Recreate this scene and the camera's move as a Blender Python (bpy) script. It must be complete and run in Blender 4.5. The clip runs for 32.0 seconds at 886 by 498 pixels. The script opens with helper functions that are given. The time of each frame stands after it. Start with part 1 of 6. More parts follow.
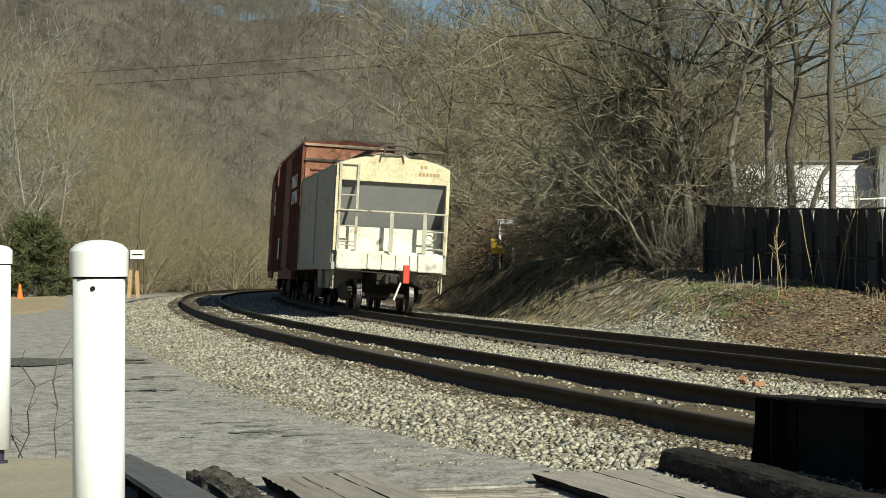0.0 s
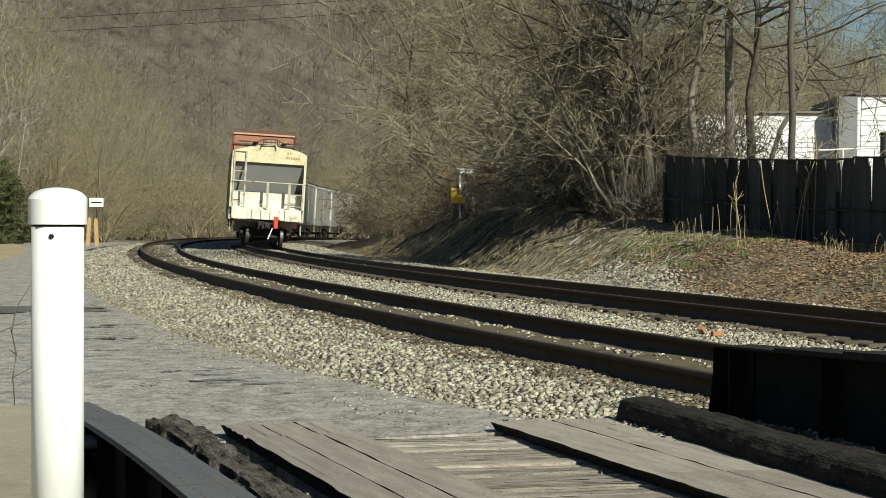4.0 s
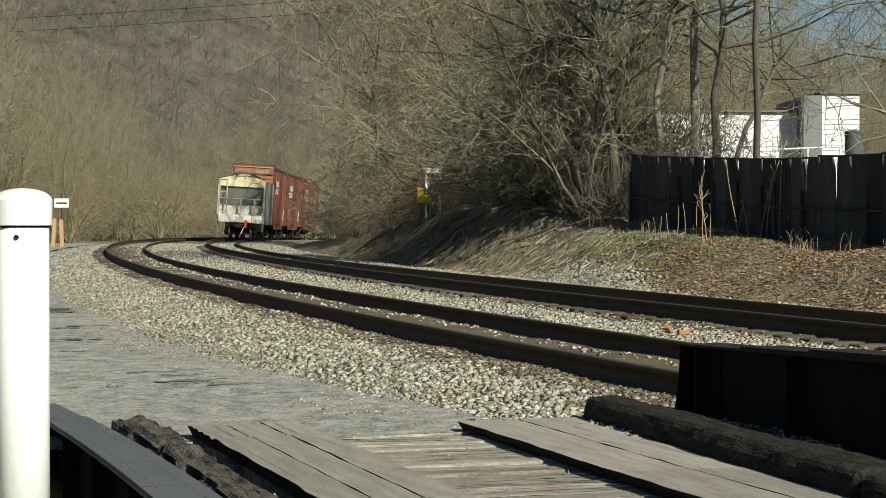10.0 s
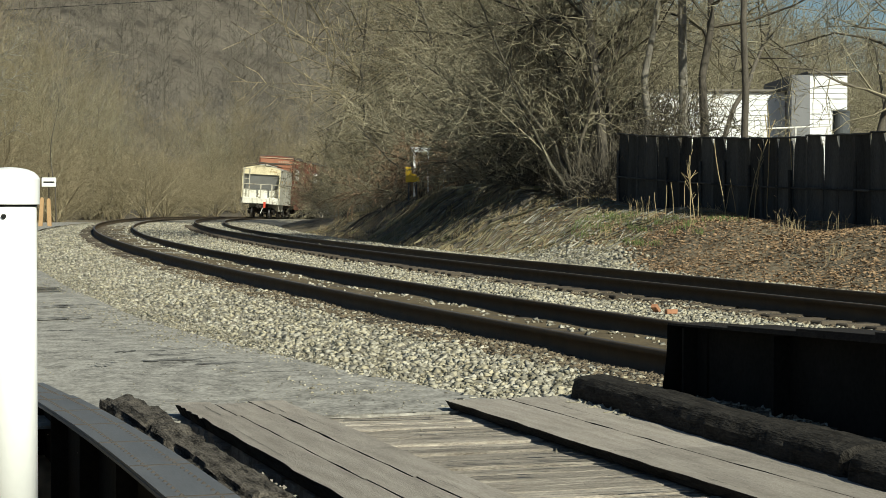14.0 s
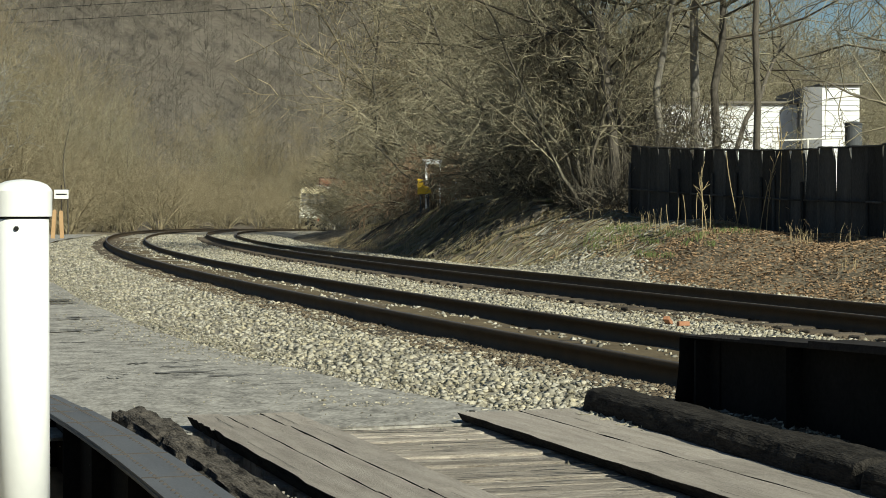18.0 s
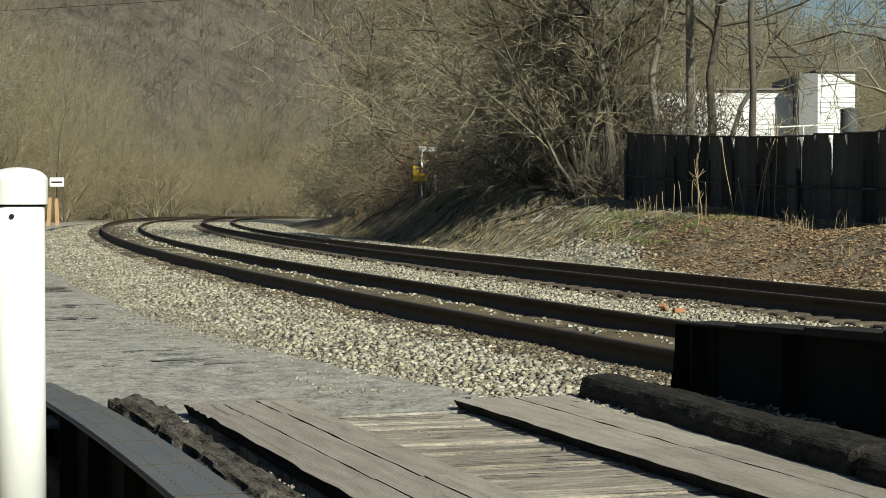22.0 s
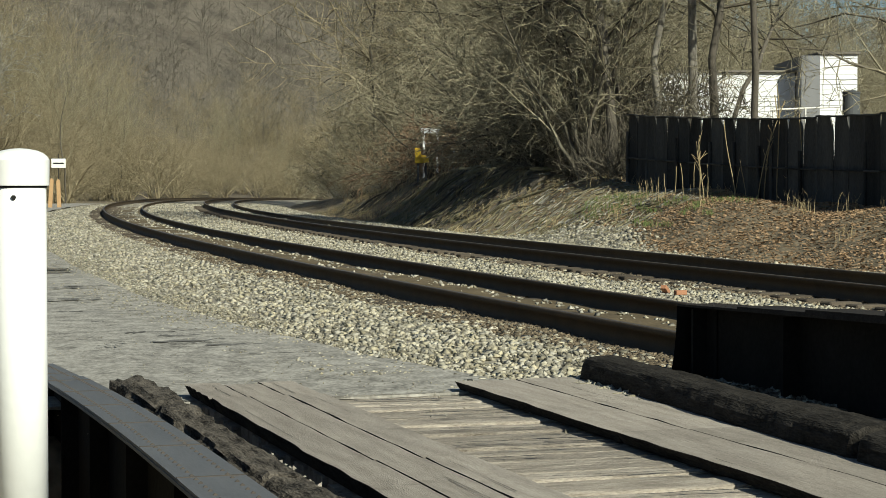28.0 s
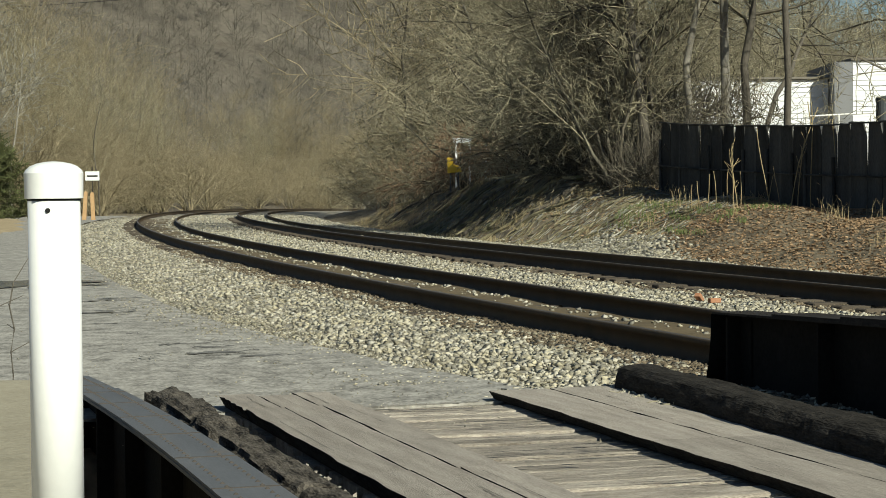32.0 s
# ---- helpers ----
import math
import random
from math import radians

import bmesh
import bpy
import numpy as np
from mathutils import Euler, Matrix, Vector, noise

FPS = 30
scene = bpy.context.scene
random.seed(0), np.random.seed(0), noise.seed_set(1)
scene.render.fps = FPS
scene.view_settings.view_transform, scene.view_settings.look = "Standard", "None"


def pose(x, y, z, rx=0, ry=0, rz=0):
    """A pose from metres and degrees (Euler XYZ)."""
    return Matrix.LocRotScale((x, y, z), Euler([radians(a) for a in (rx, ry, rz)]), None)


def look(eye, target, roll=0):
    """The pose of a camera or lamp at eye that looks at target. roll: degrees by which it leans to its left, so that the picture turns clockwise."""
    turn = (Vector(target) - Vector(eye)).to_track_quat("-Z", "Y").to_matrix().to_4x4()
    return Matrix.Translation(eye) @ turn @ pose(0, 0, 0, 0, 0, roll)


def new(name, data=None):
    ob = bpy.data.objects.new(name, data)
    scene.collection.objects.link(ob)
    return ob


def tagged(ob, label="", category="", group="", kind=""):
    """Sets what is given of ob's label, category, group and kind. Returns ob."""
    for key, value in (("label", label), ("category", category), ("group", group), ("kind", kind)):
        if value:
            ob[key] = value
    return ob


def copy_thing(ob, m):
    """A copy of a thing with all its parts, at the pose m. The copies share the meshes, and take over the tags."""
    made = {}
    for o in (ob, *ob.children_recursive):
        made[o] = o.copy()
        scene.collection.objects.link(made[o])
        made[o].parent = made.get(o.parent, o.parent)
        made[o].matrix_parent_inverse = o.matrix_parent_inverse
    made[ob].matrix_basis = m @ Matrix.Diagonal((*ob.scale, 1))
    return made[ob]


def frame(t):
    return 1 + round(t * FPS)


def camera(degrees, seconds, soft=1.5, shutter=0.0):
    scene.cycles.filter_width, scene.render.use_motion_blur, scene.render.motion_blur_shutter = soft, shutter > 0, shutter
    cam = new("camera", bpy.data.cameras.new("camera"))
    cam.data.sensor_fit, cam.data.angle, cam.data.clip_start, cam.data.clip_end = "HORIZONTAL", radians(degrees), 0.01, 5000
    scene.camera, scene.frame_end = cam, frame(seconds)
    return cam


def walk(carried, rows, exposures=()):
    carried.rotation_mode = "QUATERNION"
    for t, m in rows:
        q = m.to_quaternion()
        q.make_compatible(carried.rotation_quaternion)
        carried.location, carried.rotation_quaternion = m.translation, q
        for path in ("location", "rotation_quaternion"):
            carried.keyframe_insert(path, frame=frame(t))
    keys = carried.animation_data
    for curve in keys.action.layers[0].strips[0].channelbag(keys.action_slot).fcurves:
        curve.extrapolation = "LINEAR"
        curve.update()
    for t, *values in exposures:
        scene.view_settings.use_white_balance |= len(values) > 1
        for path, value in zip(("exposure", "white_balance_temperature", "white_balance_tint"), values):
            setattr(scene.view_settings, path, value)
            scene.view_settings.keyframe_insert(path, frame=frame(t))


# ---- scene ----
# camera: held in one spot beside the bridge, panning a little
EYE_Z = 1.05
cam = camera(25.973, 32.0, soft=0.8)
PATH = [  # seconds, turn to the left, pitch up, lean
    (0, 2.27, 0.715, -0.06),
    (0.5, 2.098, 0.553, -0.067),
    (1, 2.465, 0.211, 0.497),
    (1.5, 3.146, -0.195, 0.477),
    (2, 2.777, -0.336, 0.517),
    (2.5, 3.112, -0.549, 0.741),
    (3, 2.514, -0.657, 0.396),
    (3.5, 0.864, -1.586, 0.023),
    (4, 1.079, -0.800, 0.154),
    (4.5, 1.007, -0.556, 0.104),
    (6.5, 0.760, -0.316, 0.027),
    (7, 0.843, -0.343, 0.127),
    (7.5, 0.843, -0.305, 0.057),
    (8, 0.754, -0.303, 0.096),
    (8.5, 0.560, -0.380, 0.070),
    (9, 0.632, -0.431, 0.086),
    (9.5, 0.309, -0.503, 0.004),
    (10, 0.078, -0.809, -0.016),
    (10.5, -0.098, -1.000, -0.047),
    (11, -0.050, -1.075, 0.065),
    (11.5, 0.052, -1.182, -0.047),
    (12, 0.101, -1.273, -0.003),
    (12.5, -0.028, -1.332, -0.027),
    (13, -0.178, -1.369, -0.060),
    (13.5, -0.203, -1.405, -0.003),
    (14, -0.279, -1.428, 0.008),
    (14.5, -0.290, -1.428, 0.032),
    (16.5, 0.078, -1.514, 0.053),
    (17, 0.220, -1.293, 0.191),
    (17.5, 0.320, -0.996, 0.110),
    (18, 0.076, -1.068, -0.003),
    (18.5, 0.000, -1.171, 0.001),
    (19, -0.000, -1.196, -0.000),
    (19.5, -0.002, -1.222, -0.003),
    (20, -0.001, -1.289, -0.066),
    (20.5, 0.029, -1.327, -0.020),
    (21, 0.054, -1.374, -0.065),
    (21.5, 0.032, -1.399, -0.040),
    (22, -0.050, -1.449, -0.094),
    (22.5, -0.229, -1.545, -0.060),
    (23, -0.235, -1.580, 0.048),
    (23.5, -0.279, -1.608, 0.008),
    (24, -0.323, -1.634, 0.032),
    (24.5, -0.330, -1.634, 0.011),
    (25, -0.300, -1.640, 0.092),
    (25.5, -0.215, -1.694, 0.106),
    (27.5, -0.038, -2.006, 0.219),
    (28, 0.001, -1.993, -0.009),
    (28.5, 0.121, -2.031, 0.076),
    (29, 0.222, -2.088, 0.158),
    (29.5, 0.204, -2.137, 0.515),
    (30, 0.235, -2.196, 0.286),
    (30.5, 0.445, -2.257, -0.154),
    (31, 0.925, -2.302, -0.295),
    (31.5, 0.937, -1.794, -0.492),
    (32, 0.987, -1.700, -0.471),
]


def eye_pose(yaw, pitch, roll):
    a, b = radians(yaw), radians(pitch)
    return look((0, 0, EYE_Z), (-math.sin(a) * math.cos(b), math.cos(a) * math.cos(b), EYE_Z + math.sin(b)), roll)


walk(cam, [(t, eye_pose(y, p, r)) for t, y, p, r in PATH], exposures=[(0, 0.26, 6350, 1), (32, 0.26, 6350, 1)])

# daylight: a clear winter sky, low sun behind and to the right of the camera
SUN_AZ, SUN_EL = 147.0, 33.0  # degrees clockwise from +y, and above the horizon
world = bpy.data.worlds.new("sky")
scene.world = world
world.use_nodes = True
sky = world.node_tree.nodes.new("ShaderNodeTexSky")
sky.sky_type, sky.sun_disc = "NISHITA", False
sky.sun_elevation, sky.sun_rotation = radians(SUN_EL), radians(SUN_AZ)
sky.air_density, sky.dust_density, sky.ozone_density = 1.0, 0.25, 3.0
world.node_tree.links.new(sky.outputs[0], world.node_tree.nodes["Background"].inputs[0])
world.node_tree.nodes["Background"].inputs[1].default_value = 0.045
sun = new("sun", bpy.data.lights.new("sun", "SUN"))
sun.data.energy, sun.data.angle, sun.data.color = 5.0, radians(0.53), (1.0, 0.94, 0.80)
sa, se = radians(SUN_AZ), radians(SUN_EL)
sun.matrix_world = look((40 * math.sin(sa) * math.cos(se), 40 * math.cos(sa) * math.cos(se), 40 * math.sin(se)), (0, 0, 0))

# ---- materials ----
def material(name, dark, light, scale=6.0, rough=0.8, bump=0.3, grain=60.0, metal=0.0, vary=0.0, stretch=(1, 1, 1), island=0.0, stain=None, coords="Object", contrast=0.25, spec=0.3, tint=0.0):
    """A surface of two colours mixed by coarse and fine noise, with fine relief."""
    m = bpy.data.materials.new(name)
    m.use_nodes = True
    n, link = m.node_tree.nodes, m.node_tree.links.new
    bsdf = n["Principled BSDF"]
    tex = n.new("ShaderNodeTexCoord")
    mapping = n.new("ShaderNodeMapping")
    mapping.inputs["Scale"].default_value = stretch
    link(tex.outputs[coords], mapping.inputs[0])
    big, fine = n.new("ShaderNodeTexNoise"), n.new("ShaderNodeTexNoise")
    for node, sc, det in ((big, scale, 6), (fine, grain, 4)):
        link(mapping.outputs[0], node.inputs["Vector"])
        node.inputs["Scale"].default_value, node.inputs["Detail"].default_value = sc, det
    mix = n.new("ShaderNodeMath")
    mix.operation = "MULTIPLY_ADD"
    link(fine.outputs["Fac"], mix.inputs[0])
    mix.inputs[1].default_value = 0.5
    half = n.new("ShaderNodeMath")
    half.operation = "MULTIPLY"
    link(big.outputs["Fac"], half.inputs[0])
    half.inputs[1].default_value = 0.5
    link(half.outputs[0], mix.inputs[2])
    ramp = n.new("ShaderNodeValToRGB")
    ramp.color_ramp.elements[0].position, ramp.color_ramp.elements[1].position = 0.5 - contrast, 0.5 + contrast
    ramp.color_ramp.elements[0].color, ramp.color_ramp.elements[1].color = (*dark, 1), (*light, 1)
    link(mix.outputs[0], ramp.inputs[0])
    colour = ramp.outputs[0]
    if stain:
        blot = n.new("ShaderNodeTexNoise")
        link(tex.outputs[coords], blot.inputs["Vector"])
        blot.inputs["Scale"].default_value, blot.inputs["Detail"].default_value = stain[1], 5
        edge = n.new("ShaderNodeValToRGB")
        edge.color_ramp.elements[0].position, edge.color_ramp.elements[1].position = stain[2], stain[2] + 0.12
        link(blot.outputs["Fac"], edge.inputs[0])
        over = n.new("ShaderNodeMixRGB")
        link(edge.outputs[0], over.inputs[0])
        link(colour, over.inputs[1])
        over.inputs[2].default_value = (*stain[0], 1)
        colour = over.outputs[0]
    if vary or island:
        src = n.new("ShaderNodeNewGeometry").outputs["Random Per Island"] if island else n.new("ShaderNodeObjectInfo").outputs["Random"]
        rng = n.new("ShaderNodeMapRange")
        link(src, rng.inputs[0])
        rng.inputs[3].default_value, rng.inputs[4].default_value = 1 - (island or vary), 1 + (island or vary)
        hsv = n.new("ShaderNodeHueSaturation")
        link(rng.outputs[0], hsv.inputs["Value"])
        link(colour, hsv.inputs["Color"])
        if tint:
            shuffle, part_of = n.new("ShaderNodeMath"), n.new("ShaderNodeMath")
            shuffle.operation, part_of.operation = "MULTIPLY", "FRACT"
            shuffle.inputs[1].default_value = 17.3
            link(src, shuffle.inputs[0])
            link(shuffle.outputs[0], part_of.inputs[0])
            span = n.new("ShaderNodeMapRange")
            link(part_of.outputs[0], span.inputs[0])
            span.inputs[3].default_value, span.inputs[4].default_value = 1 - tint, 1 + tint
            link(span.outputs[0], hsv.inputs["Saturation"])
        colour = hsv.outputs[0]
    link(colour, bsdf.inputs["Base Color"])
    bsdf.inputs["Specular IOR Level"].default_value = spec
    bsdf.inputs["Roughness"].default_value, bsdf.inputs["Metallic"].default_value = rough, metal
    if bump:
        b = n.new("ShaderNodeBump")
        b.inputs["Strength"].default_value, b.inputs["Distance"].default_value = bump, 0.02
        link(mix.outputs[0], b.inputs["Height"])
        link(b.outputs[0], bsdf.inputs["Normal"])
    return m


M_GROUND = material("dead_grass_earth", (0.085, 0.070, 0.050), (0.30, 0.25, 0.175), 1.1, 0.95, 1.0, 9, stain=((0.13, 0.135, 0.07), 0.22, 0.6), contrast=0.16, spec=0.1)
M_HILL = material("hillside_leaf_litter", (0.094, 0.080, 0.064), (0.185, 0.163, 0.134), 0.05, 0.95, 0.3, 0.6, contrast=0.2, spec=0.05)
M_ASPHALT = material("worn_asphalt", (0.15, 0.142, 0.127), (0.47, 0.445, 0.40), 7, 0.95, 0.4, 36, stretch=(1, 0.7, 1), stain=((0.25, 0.24, 0.222), 0.9, 0.62), contrast=0.15, spec=0.15)
M_TAR = material("tarred_patch", (0.085, 0.082, 0.077), (0.24, 0.232, 0.217), 6, 0.95, 0.3, 50, contrast=0.15, spec=0.08)
M_CRACK = material("crack_filler", (0.04, 0.038, 0.035), (0.12, 0.115, 0.107), 5, 0.95, 0.2, 60, spec=0.08)
M_PUDDLE = material("damp_patch", (0.06, 0.06, 0.06), (0.15, 0.146, 0.14), 3, 0.18, 0.05, 30, spec=0.5)
M_BED = material("ballast_bed", (0.15, 0.134, 0.106), (0.38, 0.345, 0.28), 3, 0.95, 1.0, 22)
M_STONE = material("limestone_ballast", (0.20, 0.182, 0.137), (0.48, 0.441, 0.347), 1.2, 0.9, 0.5, 60, island=0.5, tint=0.3)
M_RAIL = material("rusty_rail", (0.034, 0.024, 0.014), (0.100, 0.069, 0.038), 4, 0.7, 0.3, 80, metal=0.3)
M_RAILHEAD = material("rail_running_surface", (0.10, 0.08, 0.06), (0.20, 0.17, 0.14), 4, 0.45, 0.1, 80, metal=0.7)
M_TIE = material("creosoted_tie", (0.045, 0.036, 0.027), (0.13, 0.105, 0.078), 8, 0.9, 0.6, 50, vary=0.3, stretch=(1, 6, 1))
M_PLANK = material("weathered_plank", (0.24, 0.21, 0.178), (0.40, 0.357, 0.306), 2.5, 0.9, 0.7, 30, vary=0.14, stretch=(7, 0.8, 4), stain=((0.17, 0.148, 0.122), 3.0, 0.66), contrast=0.14)
M_PLANKX = material("weathered_cross_plank", (0.17, 0.143, 0.115), (0.52, 0.46, 0.385), 2.5, 0.9, 0.9, 30, vary=0.24, stretch=(1.6, 8, 4), stain=((0.09, 0.08, 0.07), 2.2, 0.64), contrast=0.15)
M_LOG = material("rotten_timber", (0.012, 0.010, 0.008), (0.140, 0.122, 0.101), 7, 0.95, 1.0, 34, stretch=(3, 0.7, 3), contrast=0.12, spec=0.15)
# dark curb timber; on the runner planks it paints the shade of their sides
M_CREOSHADE = material("creosoted_timber_side_shade", (0.009, 0.008, 0.007), (0.050, 0.045, 0.039), 4, 0.95, 1.0, 22, stretch=(5, 1, 5), contrast=0.15, spec=0.1)
M_BLACKSTEEL = material("black_painted_steel", (0.008, 0.008, 0.007), (0.026, 0.023, 0.020), 3, 0.9, 0.2, 40, spec=0.08)
M_FLANGE = material("grey_steel_flange", (0.085, 0.088, 0.095), (0.15, 0.153, 0.158), 2, 0.6, 0.2, 40, stretch=(4, 0.6, 1), stain=((0.16, 0.13, 0.10), 2.0, 0.63))
M_CONCRETE = material("old_concrete", (0.24, 0.21, 0.15), (0.40, 0.36, 0.27), 1.6, 0.9, 0.5, 40, stain=((0.16, 0.15, 0.11), 1.1, 0.6))
M_PVC = material("white_plastic", (0.82, 0.82, 0.80), (0.88, 0.88, 0.86), 5, 0.35, 0.05, 40)
M_DARK = material("dark_hole", (0.01, 0.01, 0.01), (0.02, 0.02, 0.02), 5, 0.9, 0, 40)
M_PURPLE = material("dark_base_pipe", (0.03, 0.025, 0.05), (0.06, 0.05, 0.08), 5, 0.6, 0.1, 40)
M_FENCE = material("dark_fence_panel", (0.022, 0.022, 0.021), (0.095, 0.094, 0.088), 1.2, 0.9, 0.4, 25, vary=0.4, stretch=(3, 3, 0.5), spec=0.1)
M_SIDING = material("white_siding", (0.70, 0.71, 0.72), (0.82, 0.82, 0.82), 1.5, 0.6, 0.1, 20)
M_SHADEWALL = material("siding_shade_grey", (0.17, 0.172, 0.178), (0.24, 0.242, 0.248), 1.5, 0.7, 0.1, 20)
M_ROOF = material("grey_shingle", (0.13, 0.118, 0.10), (0.23, 0.21, 0.18), 2, 0.9, 0.5, 14)
M_GLASS = material("window_glass", (0.02, 0.025, 0.03), (0.04, 0.045, 0.05), 2, 0.1, 0, 10)
M_YELLOW = material("yellow_paint", (0.55, 0.36, 0.03), (0.75, 0.50, 0.05), 3, 0.5, 0.1, 30)
M_BARK = material("grey_bark", (0.05, 0.043, 0.035), (0.17, 0.15, 0.12), 4, 0.95, 0.9, 20, stretch=(4, 4, 0.8))
M_PALEBARK = material("pale_bark", (0.10, 0.09, 0.074), (0.40, 0.37, 0.315), 4, 0.9, 0.6, 20, stretch=(3, 3, 1))
M_TWIG = material("bare_twigs", (0.15, 0.133, 0.088), (0.38, 0.34, 0.222), 0.6, 0.9, 0, 3, island=0.3)
M_DTWIG = material("dark_brush_twigs", (0.075, 0.064, 0.045), (0.25, 0.22, 0.155), 0.6, 0.9, 0, 3, island=0.4)
M_FADED = material("faded_tan_paint", (0.38, 0.26, 0.18), (0.50, 0.36, 0.26), 3, 0.7, 0.1, 20)
M_RUST = material("rust_marks", (0.055, 0.047, 0.041), (0.10, 0.086, 0.074), 6, 0.9, 0.1, 30)
M_TAN = material("tan_brush_twigs", (0.17, 0.14, 0.085), (0.35, 0.295, 0.19), 0.5, 0.9, 0, 3, island=0.3)
M_FARWOOD = material("far_woods_bark", (0.112, 0.099, 0.080), (0.208, 0.186, 0.153), 0.03, 0.95, 0, 0.8, island=0.2, contrast=0.15)
# next two: wide spread of tone per twig stands for lit and shaded twigs
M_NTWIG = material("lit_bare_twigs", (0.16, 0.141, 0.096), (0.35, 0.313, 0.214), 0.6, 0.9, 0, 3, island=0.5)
M_NTAN = material("lit_tan_twigs", (0.14, 0.115, 0.07), (0.36, 0.305, 0.195), 0.5, 0.9, 0, 3, island=0.85)
M_RUSSET = material("russet_stems", (0.15, 0.095, 0.055), (0.34, 0.24, 0.155), 0.6, 0.9, 0, 3, island=0.5)
M_GTWIG = material("pale_grey_twigs", (0.13, 0.122, 0.102), (0.36, 0.34, 0.285), 0.6, 0.9, 0, 3, island=0.6)
# bark kept dark to paint the shade between the lit twigs
M_SHADELIMB = material("limb_bark_toned_for_shade", (0.045, 0.038, 0.029), (0.155, 0.137, 0.103), 2, 0.95, 0.4, 14, island=0.5)
M_MOSSLOG = material("mossy_dead_wood", (0.09, 0.08, 0.045), (0.34, 0.30, 0.19), 2.5, 0.95, 0.8, 20, stretch=(3, 3, 1), stain=((0.10, 0.11, 0.04), 1.5, 0.6))
# grimy steel, lighter than the web: light on the flange top painted in
M_LITGRIME = material("grimy_black_flange_lit", (0.012, 0.010, 0.009), (0.045, 0.039, 0.034), 5, 0.85, 0.3, 40, spec=0.15)
M_STAINED = material("rust_stained_ballast", (0.07, 0.054, 0.036), (0.23, 0.183, 0.125), 5, 0.95, 1.0, 26, island=0.5)
M_EVERGREEN = material("evergreen_needles", (0.045, 0.053, 0.019), (0.12, 0.13, 0.05), 2, 0.8, 0, 9, island=0.3)
M_STRAW = material("dry_straw", (0.26, 0.20, 0.11), (0.46, 0.37, 0.21), 2, 0.9, 0, 9, island=0.25)
M_GREENGRASS = material("green_grass", (0.07, 0.10, 0.03), (0.16, 0.19, 0.07), 2, 0.9, 0, 9, island=0.25)
M_LEAF = material("fallen_leaves", (0.20, 0.128, 0.070), (0.40, 0.275, 0.165), 2, 0.9, 0, 9, island=0.28)
M_BRICK = material("orange_brick", (0.30, 0.14, 0.075), (0.44, 0.225, 0.13), 12, 0.9, 0.4, 60)
M_SIGN = material("white_sign_face", (0.70, 0.70, 0.66), (0.80, 0.80, 0.76), 5, 0.5, 0, 30)
M_STAKE = material("orange_wood_stake", (0.36, 0.22, 0.11), (0.55, 0.36, 0.19), 5, 0.85, 0.3, 30)
M_WIRE = material("black_cable", (0.015, 0.015, 0.015), (0.03, 0.03, 0.03), 5, 0.7, 0, 30)
M_ORANGE = material("orange_plastic", (0.60, 0.16, 0.03), (0.75, 0.22, 0.05), 5, 0.5, 0, 30)
M_FINES = material("rusty_track_fines", (0.065, 0.049, 0.028), (0.19, 0.146, 0.085), 3, 0.95, 0.8, 30)
M_PALEEND = material("chalky_white_car_paint", (0.52, 0.50, 0.42), (0.82, 0.80, 0.70), 1.8, 0.65, 0.1, 16, stain=((0.27, 0.22, 0.16), 2.2, 0.60), contrast=0.15)
M_VERGE = material("dry_verge_grass", (0.26, 0.20, 0.12), (0.46, 0.37, 0.23), 1.5, 0.95, 0.8, 16)
M_WORNBAND = material("chalky_yellow_car_end", (0.50, 0.42, 0.25), (0.80, 0.72, 0.50), 1.6, 0.6, 0.1, 14, stain=((0.34, 0.20, 0.09), 1.8, 0.60), contrast=0.16)
M_WORNRAIL = material("worn_grey_safety_rail", (0.24, 0.22, 0.18), (0.62, 0.58, 0.47), 3, 0.7, 0.1, 20, stain=((0.22, 0.13, 0.07), 4.0, 0.58))
M_WALKWAY = material("rusty_walkway_and_shadow_bar", (0.05, 0.042, 0.036), (0.15, 0.125, 0.10), 4, 0.8, 0.2, 30)
# the end recess's shade, put into the slope sheets' grey
M_RECESSGREY = material("grey_recess_shade", (0.20, 0.20, 0.195), (0.29, 0.29, 0.28), 1.2, 0.6, 0.1, 20, stretch=(1, 1, 0.4))
M_CARSIDE = material("chalky_grey_car_side", (0.31, 0.295, 0.25), (0.46, 0.435, 0.365), 1.0, 0.6, 0.1, 20, stretch=(1, 1, 0.4), stain=((0.24, 0.20, 0.15), 1.0, 0.62))
M_CARPALE = material("pale_car_paint", (0.22, 0.217, 0.205), (0.36, 0.352, 0.325), 1.0, 0.6, 0.1, 20, stretch=(1, 1, 0.4), stain=((0.30, 0.25, 0.19), 1.0, 0.62))
M_BOXCAR = material("oxide_red_car_paint", (0.115, 0.040, 0.025), (0.205, 0.078, 0.048), 1.0, 0.7, 0.15, 20, stretch=(1, 1, 0.4), stain=((0.13, 0.06, 0.04), 0.9, 0.62))
M_BOXEND = material("faded_orange_car_end", (0.25, 0.100, 0.058), (0.43, 0.205, 0.125), 1.0, 0.7, 0.15, 20, stain=((0.16, 0.07, 0.045), 0.8, 0.6))
M_DARKCAR = material("dark_car_paint", (0.05, 0.055, 0.06), (0.10, 0.105, 0.11), 1.0, 0.7, 0.1, 20)
M_TRUCK = material("grimy_undergear", (0.018, 0.015, 0.013), (0.06, 0.05, 0.04), 5, 0.8, 0.3, 30)
M_WHEEL = material("wheel_tread_steel", (0.06, 0.056, 0.055), (0.15, 0.145, 0.14), 5, 0.5, 0.05, 60, metal=0.8)
M_RED = material("red_marker", (0.50, 0.05, 0.03), (0.65, 0.09, 0.05), 5, 0.5, 0, 30)
